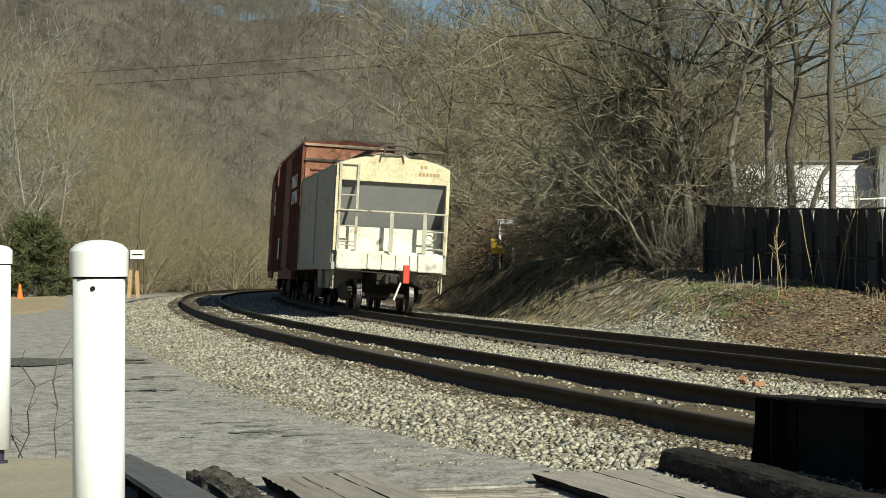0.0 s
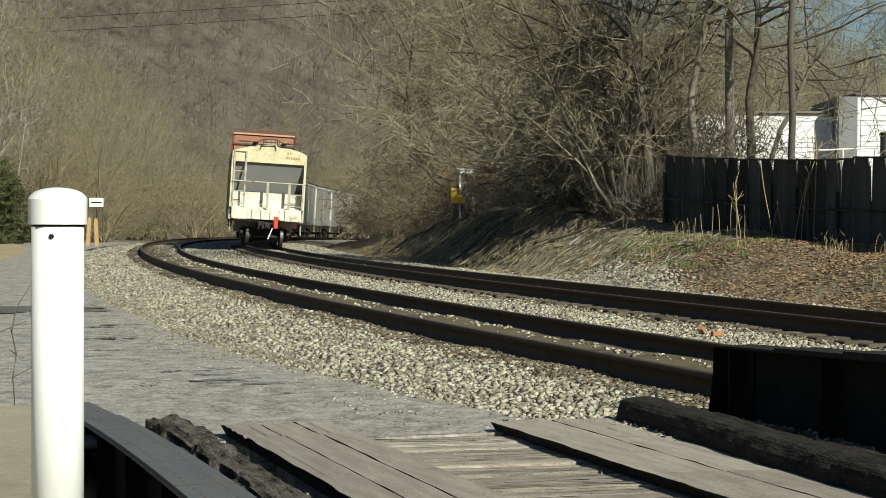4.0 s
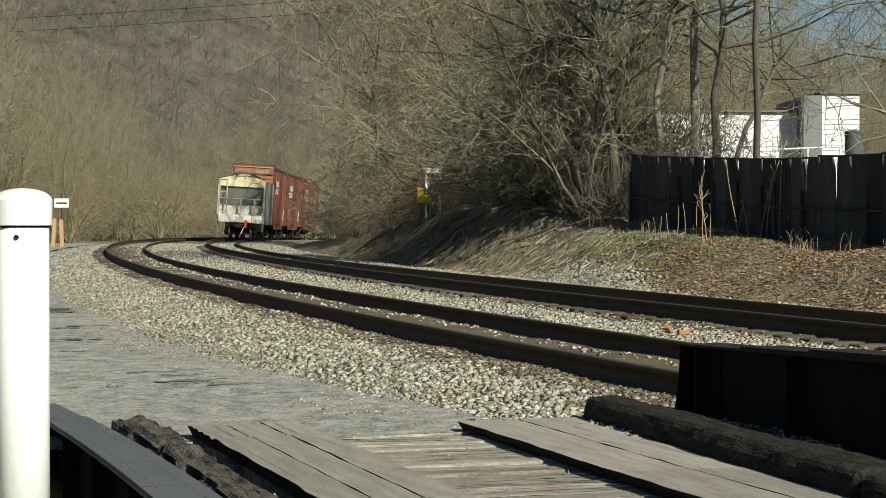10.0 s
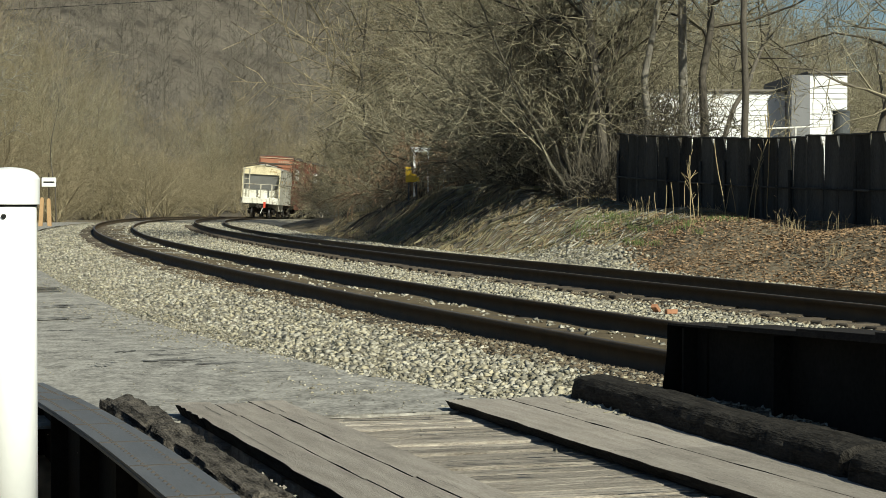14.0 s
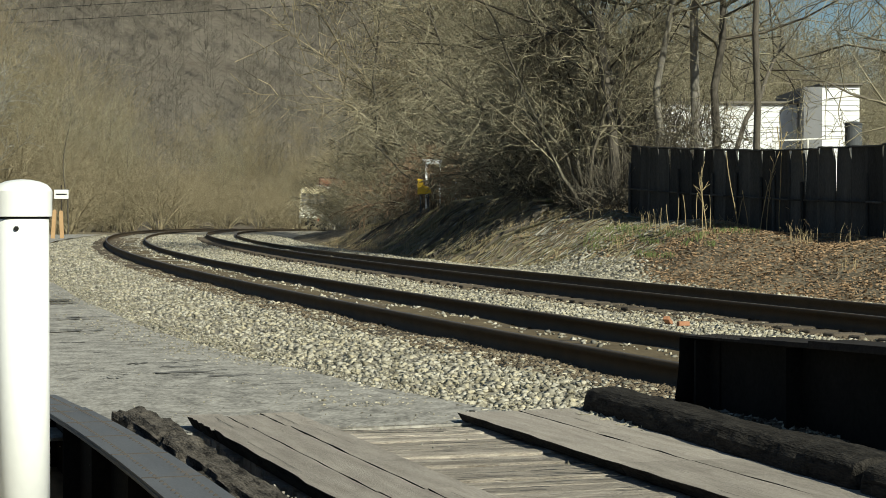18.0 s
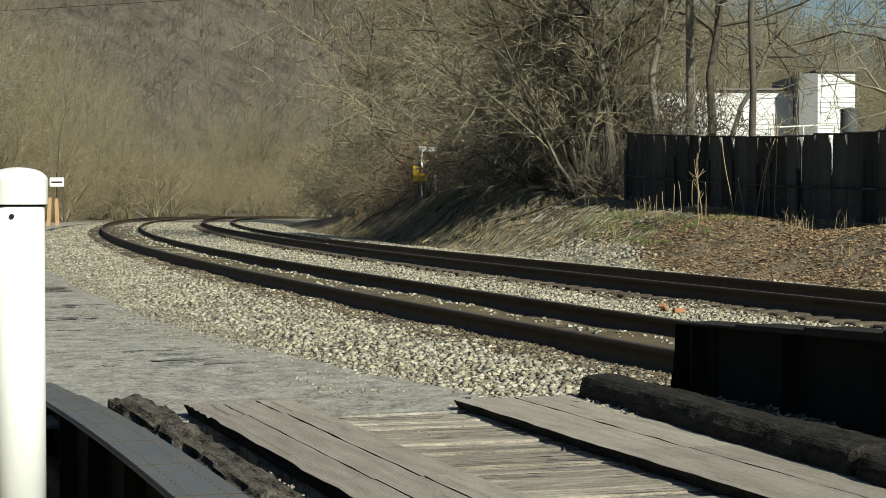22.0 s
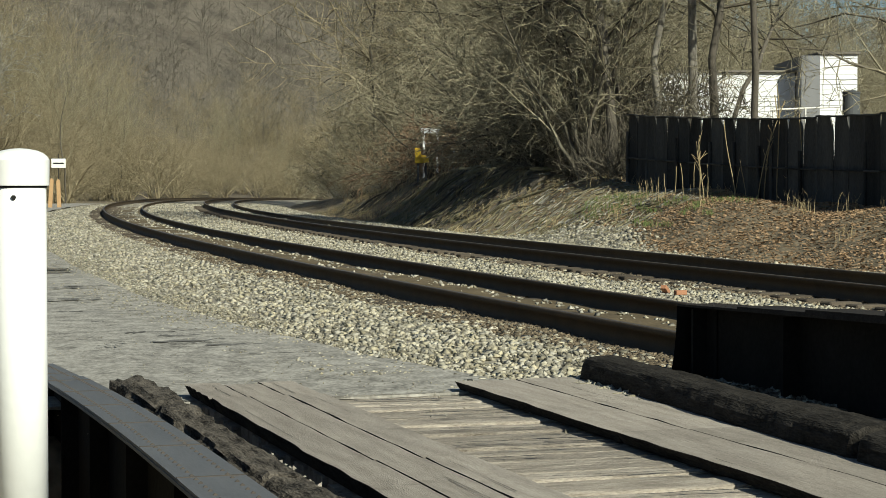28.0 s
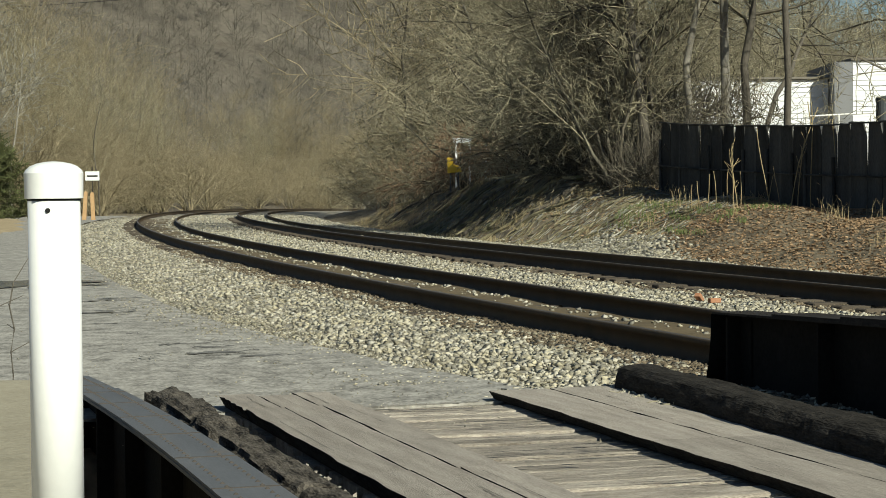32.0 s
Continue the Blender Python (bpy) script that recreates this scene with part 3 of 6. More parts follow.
def make_track(middle, name):
    track = thing(name, "curved railway track with dark rusty rails on ties in ballast", "railway track")
    s = np.concatenate([np.arange(-182, 30, 1.0), np.arange(30, 330, 4.0)])
    for side in (-1, 1):
        k = len(RAIL_OUTLINE)
        uo = np.array([p[0] for p in RAIL_OUTLINE])[None] + middle + side * 0.7525
        zo = np.array([p[1] for p in RAIL_OUTLINE])[None] - side * cant(s)[:, None] / 2 + grade(s)[:, None] + RAIL_Z
        v = sweep(uo + 0 * s[:, None], s[:, None] + 0 * uo, zo).reshape(-1, 3)
        n = len(s)
        i, j = np.meshgrid(np.arange(n - 1), np.arange(k), indexing="ij")
        j2 = (j + 1) % k
        f = np.stack([i * k + j, i * k + j2, (i + 1) * k + j2, (i + 1) * k + j], -1).reshape(-1, 4)
        rail = mesh_from("rail", v, f, M_RAIL)
        rail.parent = track
        rail.data.materials.append(M_RAILHEAD)
        crown = np.tile(np.isin(np.arange(k), [7]).astype(np.int32), n - 1)
        rail.data.polygons.foreach_set("material_index", crown)
        rail["label"] = "dark rusty steel rail"
    # ties, each a piece on one shared mesh
    tie = bmesh.new()
    box(tie, -1.2, 1.2, -0.115, 0.115, -0.34, -0.172)
    bmesh.ops.bevel(tie, geom=tie.edges[:], offset=0.012, segments=1, affect="EDGES")
    first = part("tie", tie, M_TIE, track, "weathered brown wooden tie")
    rng = random.Random(9)
    at = -151.0
    made = 0
    while made < 170:
        m = Matrix.Translation(along(middle, at, float(grade(at)) + RAIL_Z + rng.uniform(-0.004, 0.008))) @ Matrix.Rotation(-at / RAD, 4, "Z") @ Matrix.Rotation(float(cant(at)) / 1.5, 4, "Y") @ pose(rng.uniform(-0.05, 0.05), 0, 0, 0, 0, rng.uniform(-1.2, 1.2))
        ob = first if made == 0 else new("tie", first.data)
        ob.parent = track
        ob.matrix_basis = m
        made += 1
        at += 0.53
    # spikes, plates and anchors along each rail foot
    bm = bmesh.new()
    at = -150.0
    while at < -105:
        for side in (-1, 1):
            for off in (-0.085, 0.085):
                c = along(middle + side * 0.7525 + off, at + rng.uniform(-0.04, 0.04), -0.150 - side * float(cant(at)) / 2)
                box(bm, c.x - 0.018, c.x + 0.018, c.y - 0.02, c.y + 0.02, c.z - 0.03, c.z + rng.uniform(0.0, 0.012))
        at += 0.265
    part("rail_fastening", bm, M_RAIL, track, "rusty spikes and rail anchors")["kind"] = "stuff"
    return track


make_track(-4.3, "railway_track")
make_track(0.0, "railway_track")


# ---- road bridge ----
def make_bridge():
    rng = random.Random(12)
    # deck of cross planks under two runs of lengthwise planks
    deck = tagged(new("bridge_deck"), "weathered grey timber deck of a narrow road bridge", "bridge deck", kind="structure")
    deck.matrix_basis = BRIDGE
    y = 0.0
    while y > -15.5:
        w = rng.uniform(0.15, 0.22)
        gap = rng.choice((0.006, 0.010, 0.016, 0.032))
        level = -0.2 + rng.uniform(-0.012, 0.006)
        bm = bmesh.new()
        rows = []
        for i in range(15):
            x = -2.37 + rng.uniform(-0.02, 0.02) + 2.39 * i / 14
            e0, e1 = rng.uniform(-0.004, 0.008), rng.uniform(-0.008, 0.002)
            z = level + rng.uniform(-0.004, 0.002)
            rows.append([bm.verts.new(c) for c in ((x, y - w + gap + e0, -0.30), (x, y - w + gap + e0, z - 0.006), (x, y - w + gap + 0.012 + e0, z), (x, y - 0.008 + e1, z), (x, y + e1, z - 0.008), (x, y + e1, -0.30))])
        for r0, r1 in zip(rows, rows[1:]):
            for q in range(6):
                bm.faces.new((r0[q], r0[(q + 1) % 6], r1[(q + 1) % 6], r1[q]))
        bm.faces.new(rows[0])
        bm.faces.new(rows[-1][::-1])
        part("plank", bm, M_PLANKX, deck).matrix_basis = pose(0, 0, 0, 0, rng.uniform(-0.1, 0.1), rng.uniform(-0.5, 0.5))
        y -= w
    tops = []
    for x0, cuts, n in ((-2.40, (0.22, -0.55, -3.1, -6.2, -9.5, -12.6, -15.6), 3), (-0.80, (0.10, -2.4, -4.9, -7.4, -10.2, -13, -15.6), 2)):
        for k in range(n):
            w = 0.37 if n == 2 else 0.207
            a = x0 + k * (w + 0.008)
            for y1, y0 in zip(cuts, cuts[1:]):
                j0, j1 = rng.uniform(-0.18, 0.18), rng.uniform(-0.05, 0.05)
                level = -0.132 + 0.007 * min(cuts.index(y0), 3) - 0.022 + (0.022 if n == 3 else 0.006) + rng.uniform(-0.003, 0.003)
                tops.append((a, a + w, y0, y1, level))
                bm = bmesh.new()
                end = y1 + (j1 if y1 > 0 else 0)
                rows = []
                steps = 14
                for i in range(steps + 1):
                    yy = y0 + 0.018 + (end - y0 - 0.018) * i / steps
                    e0, e1 = rng.uniform(-0.010, 0.006), rng.uniform(-0.002, 0.001)
                    if k > 0:
                        e0 = rng.uniform(-0.001, 0.002)
                    dz = rng.uniform(-0.003, 0.002)
                    rows.append([bm.verts.new(p) for p in ((a + e0, yy, level + dz), (a + w + e1, yy, level + dz), (a + w - 0.012, yy, -0.196), (a + 0.035, yy, -0.196))])
                for r0, r1 in zip(rows, rows[1:]):
                    for q in range(4):
                        bm.faces.new((r0[q], r0[(q + 1) % 4], r1[(q + 1) % 4], r1[q]))
                bm.faces.new(rows[0])
                bm.faces.new(rows[-1][::-1])
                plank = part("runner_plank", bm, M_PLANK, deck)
                plank.data.materials.append(M_CREOSHADE)
                # side faces get the dark colour as painted shade, tops stay plank
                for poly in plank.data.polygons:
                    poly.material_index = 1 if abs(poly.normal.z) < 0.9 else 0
    for k in range(30):
        a0, a1, y0, y1, level = rng.choice([t for t in tops if t[3] > -7])
        ln, wd = min(rng.uniform(0.25, 1.2), y1 - y0 - 0.2), rng.uniform(0.001, 0.003)
        y = rng.uniform(y0 + ln + 0.05, y1 - 0.05)
        x = rng.uniform(a0 + 0.03, a1 - 0.07)
        bm = bmesh.new()
        pts = [(x + rng.uniform(-0.003, 0.003), y - ln * i / 6) for i in range(7)]
        a = [bm.verts.new((p[0] - wd * rng.uniform(0.1, 1.0), p[1], level + 0.0035)) for p in pts]
        b = [bm.verts.new((p[0] + wd * rng.uniform(0.1, 1.0), p[1], level + 0.0035)) for p in pts]
        for i in range(6):
            bm.faces.new((a[i], b[i], b[i + 1], a[i + 1]))
        part("split", bm, M_CRACK, deck)
    for k in range(44):
        y = -0.3 - 7.0 * rng.random() ** 1.2
        x = rng.uniform(-1.7, -0.9)
        ln, wd = rng.uniform(0.15, 0.75), rng.uniform(0.004, 0.016)
        bm = bmesh.new()
        pts = [(x + ln * i / 6, y + rng.uniform(-0.008, 0.008)) for i in range(7)]
        a = [bm.verts.new((p[0], p[1] - wd * rng.uniform(0.2, 1.0), -0.1905)) for p in pts]
        b = [bm.verts.new((p[0], p[1] + wd * rng.uniform(0.2, 1.0), -0.1905)) for p in pts]
        for i in range(6):
            bm.faces.new((a[i], b[i], b[i + 1], a[i + 1]))
        part("split", bm, M_CRACK, deck)
    # rough curb timbers
    for name, x0, x1, y1, z0, z1, seed in (("curb_timber", -2.81, -2.575, 0.5, -0.32, -0.085, 1), ("curb_timber", -0.04, 0.30, 0.02, -0.25, -0.005, 2)):
        r = random.Random(seed)
        curb = thing(name, "dark rotten rough-hewn curb timber along the deck edge", "timber", BRIDGE, "bridge curbs")
        for b0, b1 in ((y1, -3.55), (-3.57, -9.3), (-9.32, -15.4)):
            bm = bmesh.new()
            rings, n = [], 22
            count = int((b0 - b1) / (0.022 if b0 > -4 else 0.06))
            for i in range(count):
                yy = b0 + (b1 - b0) * i / (count - 1)
                ring = []
                skew = 0.046 * yy if seed == 2 else 0.0
                for kk in range(n):
                    a = 2 * math.pi * kk / n
                    power = 0.5 if seed == 1 else 0.62
                    cx, cz = math.copysign(abs(math.cos(a)) ** power, math.cos(a)), math.copysign(abs(math.sin(a)) ** power, math.sin(a))
                    q = Vector((yy * 1.4, math.cos(a) * 1.1 + seed * 9, math.sin(a) * 1.1))
                    rough = 1 + 0.12 * noise.noise(q) + 0.05 * noise.noise((yy * 9, math.cos(a) * 2.6, math.sin(a) * 2.6 + seed))
                    if seed == 1:
                        rough += 0.24 * noise.noise((yy * 3.6, math.cos(a) * 2.2, math.sin(a) * 2.2)) * (1 if math.sin(a) > -0.2 else 0.3) - 0.22 * max(0.0, noise.noise((yy * 2.2, math.cos(a) * 4.5, math.sin(a) * 4.5 + 7)))
                    rough += r.uniform(-0.016, 0.016) if seed == 1 else r.uniform(-0.006, 0.006)
                    end = 0.82 if i in (0, count - 1) else 0.94 if i in (1, count - 2) else 1
                    ring.append(bm.verts.new(((x0 + x1) / 2 + skew + (x1 - x0) / 2 * cx * rough * end, yy + r.uniform(-0.008, 0.008), (z0 + z1) / 2 + (z1 - z0) / 2 * cz * rough * end)))
                rings.append(ring)
            for a, b in zip(rings, rings[1:]):
                for kk in range(n):
                    bm.faces.new((a[kk], a[(kk + 1) % n], b[(kk + 1) % n], b[kk]))
            bm.faces.new(rings[0])
            bm.faces.new(rings[-1][::-1])
            part("beam", bm, M_LOG if seed == 1 else M_CREOSHADE, curb)

    # plate girders
    def girder(xmid, half, y_end, top, label, flange_mat, lean):
        g = thing("plate_girder", label, "girder", BRIDGE, "bridge girders")
        ys = [y_end - 16.0 * i / 60 for i in range(61)]
        bm = bmesh.new()
        a = [bm.verts.new((xmid - 0.012, yy - (lean if k == 0 else 0), top(y_end - yy))) for k, yy in enumerate(ys)]
        b = [bm.verts.new((xmid - 0.012, yy + (lean * 1.2 if k == 0 else 0), -1.7)) for k, yy in enumerate(ys)]
        a2 = [bm.verts.new((xmid + 0.012, v.co.y, v.co.z)) for v in a]
        b2 = [bm.verts.new((xmid + 0.012, v.co.y, v.co.z)) for v in b]
        for i in range(60):
            bm.faces.new((a[i], a[i + 1], b[i + 1], b[i]))
            bm.faces.new((a2[i], b2[i], b2[i + 1], a2[i + 1]))
        bm.faces.new((a[0], b[0], b2[0], a2[0]))
        part("web", bm, M_BLACKSTEEL, g)
        plates = ((half, 0.0, 0.0), (half * 0.97, 1.6, 0.012)) if flange_mat is M_FLANGE else ((half, 0.0, 0.0), (half * 0.98, 0.75, 0.013), (half * 0.96, 1.35, 0.026), (half * 0.94, 2.2, 0.039))
        for k, (width, start, rise) in enumerate(plates):
            bm = bmesh.new()
            pts = [yy for yy in ys if y_end - yy >= start]
            rows = []
            for yy in pts:
                z = top(y_end - yy) + rise
                rows.append([bm.verts.new(c) for c in ((xmid - width, yy, z - 0.006), (xmid + width, yy, z - 0.006), (xmid + width, yy, z + 0.008), (xmid - width, yy, z + 0.008))])
            for r0, r1 in zip(rows, rows[1:]):
                for c in range(4):
                    bm.faces.new((r0[c], r0[(c + 1) % 4], r1[(c + 1) % 4], r1[c]))
            bm.faces.new(rows[0])
            bm.faces.new(rows[-1][::-1])
            part("flange_plate", bm, flange_mat, g, "riveted steel flange plate")
        # rivet heads in rows
        bm = bmesh.new()
        yy = y_end - 0.1
        while yy > y_end - 7.5:
            for c in (-0.5, 0.5):
                d = y_end - yy
                z = top(d) + 0.008 + (0.012 if d > 1.6 else 0)
                x = xmid + c * half
                tip = bm.verts.new((x, yy, z + 0.008))
                ring = [bm.verts.new((x + 0.011 * math.cos(q), yy + 0.011 * math.sin(q), z)) for q in (0, 1.26, 2.51, 3.77, 5.03)]
                for q in range(5):
                    bm.faces.new((ring[q], ring[(q + 1) % 5], tip))
            yy -= 0.085
        part("rivets", bm, M_RUST if flange_mat is M_FLANGE else flange_mat, g, "rusty rivet heads")["kind"] = "stuff"
        if flange_mat is M_FLANGE:
            for k in range(9):
                d = 1.1 + k * 0.83
                z = top(d) + 0.009 + (0.012 if d > 1.6 else 0)
                bm = boxed(xmid - half * 0.96, xmid + half * 0.96, y_end - d - 0.006, y_end - d + 0.006, z - 0.004, z + 0.0015)
                part("plate_seam", bm, M_RUST, g)
        else:
            # curved end gusset down to the bearing
            bm = bmesh.new()
            edge = [(y_end + 0.01 + 0.5 * (i / 10) ** 2.2, 0.295 - 0.95 * i / 10) for i in range(11)]
            for dx in (-0.02, 0.02):
                bm.faces.new([bm.verts.new((xmid + dx, y, z)) for y, z in edge + [(y_end - 0.3, -0.655), (y_end - 0.3, 0.295)]])
            part("end_gusset", bm, M_BLACKSTEEL, g, "curved black end plate")
            bm = bmesh.new()
            rows = [[bm.verts.new((xmid - half, y, z)), bm.verts.new((xmid + half, y, z))] for y, z in edge]
            for r0, r1 in zip(rows, rows[1:]):
                bm.faces.new((r0[0], r0[1], r1[1], r1[0]))
            part("end_flange", bm, M_BLACKSTEEL, g)
        for k in range(14):
            yy = y_end - 0.15 - k * 1.15
            bm = boxed(xmid - half * 0.8, xmid + half * 0.8, yy - 0.012, yy + 0.012, -1.7, top(y_end - yy) - 0.02)
            part("stiffener", bm, M_BLACKSTEEL, g)
        bm = bmesh.new()
        box(bm, xmid - half, xmid + half, y_end - 16, y_end, -1.73, -1.70)
        part("bottom_flange", bm, M_BLACKSTEEL, g)
        return g

    girder(-3.12, 0.125, 1.75, lambda d: -0.13 + 0.15 * math.sin(min(d, 6.0) / 6.0 * math.pi / 2), "dark plate girder with a riveted grey top flange", M_FLANGE, 0.0)
    girder(0.70, 0.14, -0.12, lambda d: 0.30 + 0.10 * min(d, 4.0) / 4.0, "black plate girder standing between the road deck and the track", M_LITGRIME, 0.12)
    # concrete wing wall beside the deck
    bm = bmesh.new()
    corners = [(-1.86, 8.4), (-0.80, 4.0), (0.8, 0.4), (1.6, -7), (-8, -7), (-8, 8.4)]
    low, high = [bm.verts.new((x, y, -2.6)) for x, y in corners], [bm.verts.new((x, y, 0.24)) for x, y in corners]
    bm.faces.new(low), bm.faces.new(high)
    for i in range(6):
        bm.faces.new((low[i], low[(i + 1) % 6], high[(i + 1) % 6], high[i]))
    wall = part("wing_wall", bm, M_CONCRETE, bevel=0.03)
    tagged(wall, "old tan concrete wing wall of the bridge", "wall", kind="structure")
    bm = boxed(-3.3, 1.2, 0.06, 1.0, -2.9, -0.5)
    ab = part("abutment", bm, M_CONCRETE, bevel=0.03)
    ab.matrix_basis = BRIDGE
    tagged(ab, "concrete bridge abutment under the deck end", "abutment", kind="structure")
    water = bmesh.new()
    box(water, -3.4, 9, -16, 1.0, -3.2, -2.95)
    w = part("creek_bank", water, M_GROUND)
    w.matrix_basis = BRIDGE
    tagged(w, "dark earth of the creek bed under the bridges", "ground", kind="structure")


make_bridge()


def make_verge():
    """A low tongue of dry grass between the road and the far lane."""
    n, k = 26, 12
    v = []
    for i in range(n):
        d = 57 + 43 * i / (n - 1)
        for j in range(k):
            c = -330 + (318 - 10 * math.sin(d * 0.6)) * j / (k - 1) * min(1, 0.7 + 1.4 * i / (n - 1))
            x = (c - 784) / 3400 * d
            edge = min(1, j, k - 1 - j) * min(1, i, n - 1 - i)
            v.append((x, d, max(float(ground_height(x, d)), -0.2) + (0.05 + 0.03 * math.sin(d * 1.7 + j) if edge else -0.06)))
    f = [(i * k + j, i * k + j + 1, (i + 1) * k + j + 1, (i + 1) * k + j) for i in range(n - 1) for j in range(k - 1)]
    tagged(mesh_from("verge", np.array(v), np.array(f), M_VERGE, True), "low tan strip of dry grass beside the road", "verge", kind="structure")


make_verge()


# ---- the two white marker posts ----
def make_post(x, y, top, z0, base, label):
    p = thing("marker_post", label, "post", pose(x, y, 0), "white posts")
    part("pipe", lathe(bmesh.new(), [(0.057, z0), (0.057, top - 0.05)]), M_PVC, p, smooth=False).data.shade_smooth()
    cap = lathe(bmesh.new(), [(0.058, top - 0.082), (0.0635, top - 0.081), (0.0645, top - 0.026), (0.0605, top - 0.0185), (0.052, top - 0.0108), (0.038, top - 0.0048), (0.02, top - 0.0012), (0.004, top)], 32)
    cap_ob = part("cap", cap, M_PVC, p, "domed white plastic cap")
    cap_ob.data.shade_smooth()
    cap_ob.data.set_sharp_from_angle(angle=radians(28))
    part("seam", lathe(bmesh.new(), [(0.0585, top - 0.086), (0.0585, top - 0.0815)]), M_DARK, p)
    bm = bmesh.new()
    rod(bm, (-0.001, -0.0555, top - 0.107), (-0.001, -0.0595, top - 0.107), 0.0055, n=10)
    part("bolt_hole", bm, M_DARK, p)
    if base:
        part("base_pipe", lathe(bmesh.new(), [(0.03, 0.235), (0.03, z0 + 0.02)]), M_PURPLE, p, "dark pipe showing below the white sleeve")
        part("collar", lathe(bmesh.new(), [(0.045, 0.236), (0.045, 0.25)]), M_PURPLE, p)


make_post(-0.925, 4.2, 1.124, 0.24, False, "white plastic marker post with a domed cap on concrete")
make_post(-2.232, 8.14, 1.172, 0.30, True, "white plastic marker post standing on a dark pipe base")


# ---- dark fence on the bank ----
def make_fence():
    f = thing("fence", "dark sagging panel fence along the top of the bank", "fence")
    rng = random.Random(21)
    s = -106.4
    while s > -136:
        ln = rng.uniform(0.58, 0.72)
        uu = 7.1 + 0.03 * (-103.5 - s)
        a, b = along(uu, s), along(uu + 0.02, s - ln)
        za, zb = float(ground_height(a.x, a.y)) - 0.1, float(ground_height(b.x, b.y)) - 0.1
        za_top, zb_top = (z - 0.10 * math.sin(p.x * 1.3 + 0.5 * p.y) * math.sin(0.9 * p.y - 0.4 * p.x) for z, p in ((za, a), (zb, b)))
        dip = 0.10 * math.sin((-106.4 - s) / 13.0 * math.pi)
        h = 1.88 - dip + rng.uniform(-0.015, 0.015)
        d = (b - a).normalized()
        nrm = Vector((-d.y, d.x, 0))
        gap0, gap1 = rng.choice((0.02, 0.06, 0.12)), rng.choice((0.06, 0.14, 0.24))
        lean, drop = rng.uniform(-0.05, 0.05), rng.uniform(0.22, 0.5)
        bm = bmesh.new()
        grid = []
        for i in range(6):
            t = i / 5
            bow = 0.07 * math.sin(t * math.pi) + rng.uniform(-0.012, 0.012)
            lo = a.lerp(b, 0.002 + 0.996 * t) + nrm * bow
            hi = a.lerp(b, gap0 + (1 - gap0 - gap1) * t) + nrm * (bow * 0.4 + lean)
            mid = a.lerp(b, 0.004 + 0.99 * t) + nrm * (bow + lean * 0.6)
            z0, zt = za + (zb - za) * t, za_top + (zb_top - za_top) * t
            col = []
            for off in (0.0, 0.03):
                col += [bm.verts.new((*(lo + nrm * off).xy, z0)), bm.verts.new((*(mid + nrm * off).xy, zt + h - drop)), bm.verts.new((*(hi + nrm * off).xy, zt + h + rng.uniform(-0.008, 0.008)))]
            grid.append(col)
        for c0, c1 in zip(grid, grid[1:]):
            for q, r in ((0, 1), (1, 2), (2, 5), (5, 4), (4, 3), (3, 0)):
                bm.faces.new((c0[q], c1[q], c1[r], c0[r]))
        for c in (grid[0], grid[-1]):
            bm.faces.new((c[0], c[1], c[4], c[3]))
            bm.faces.new((c[1], c[2], c[5], c[4]))
        part("panel", bm, M_FENCE, f)
        if rng.random() < 0.4:
            bm = bmesh.new()
            rod(bm, Vector((a.x, a.y, za - 0.2)) - nrm * 0.03, Vector((a.x + rng.uniform(-0.05, 0.05), a.y, za_top + h - rng.uniform(0.4, 0.7))) - nrm * 0.02, 0.04, n=8)
            part("fence_post", bm, M_FENCE, f)
        for zz in (h * 0.42, h - 0.02):
            bm = bmesh.new()
            rod(bm, Vector((a.x, a.y, za_top + zz)) - nrm * 0.04, Vector((b.x, b.y, zb_top + zz)) - nrm * 0.04, 0.022, n=6)
            part("rail", bm, M_FENCE, f)
        s -= ln


make_fence()


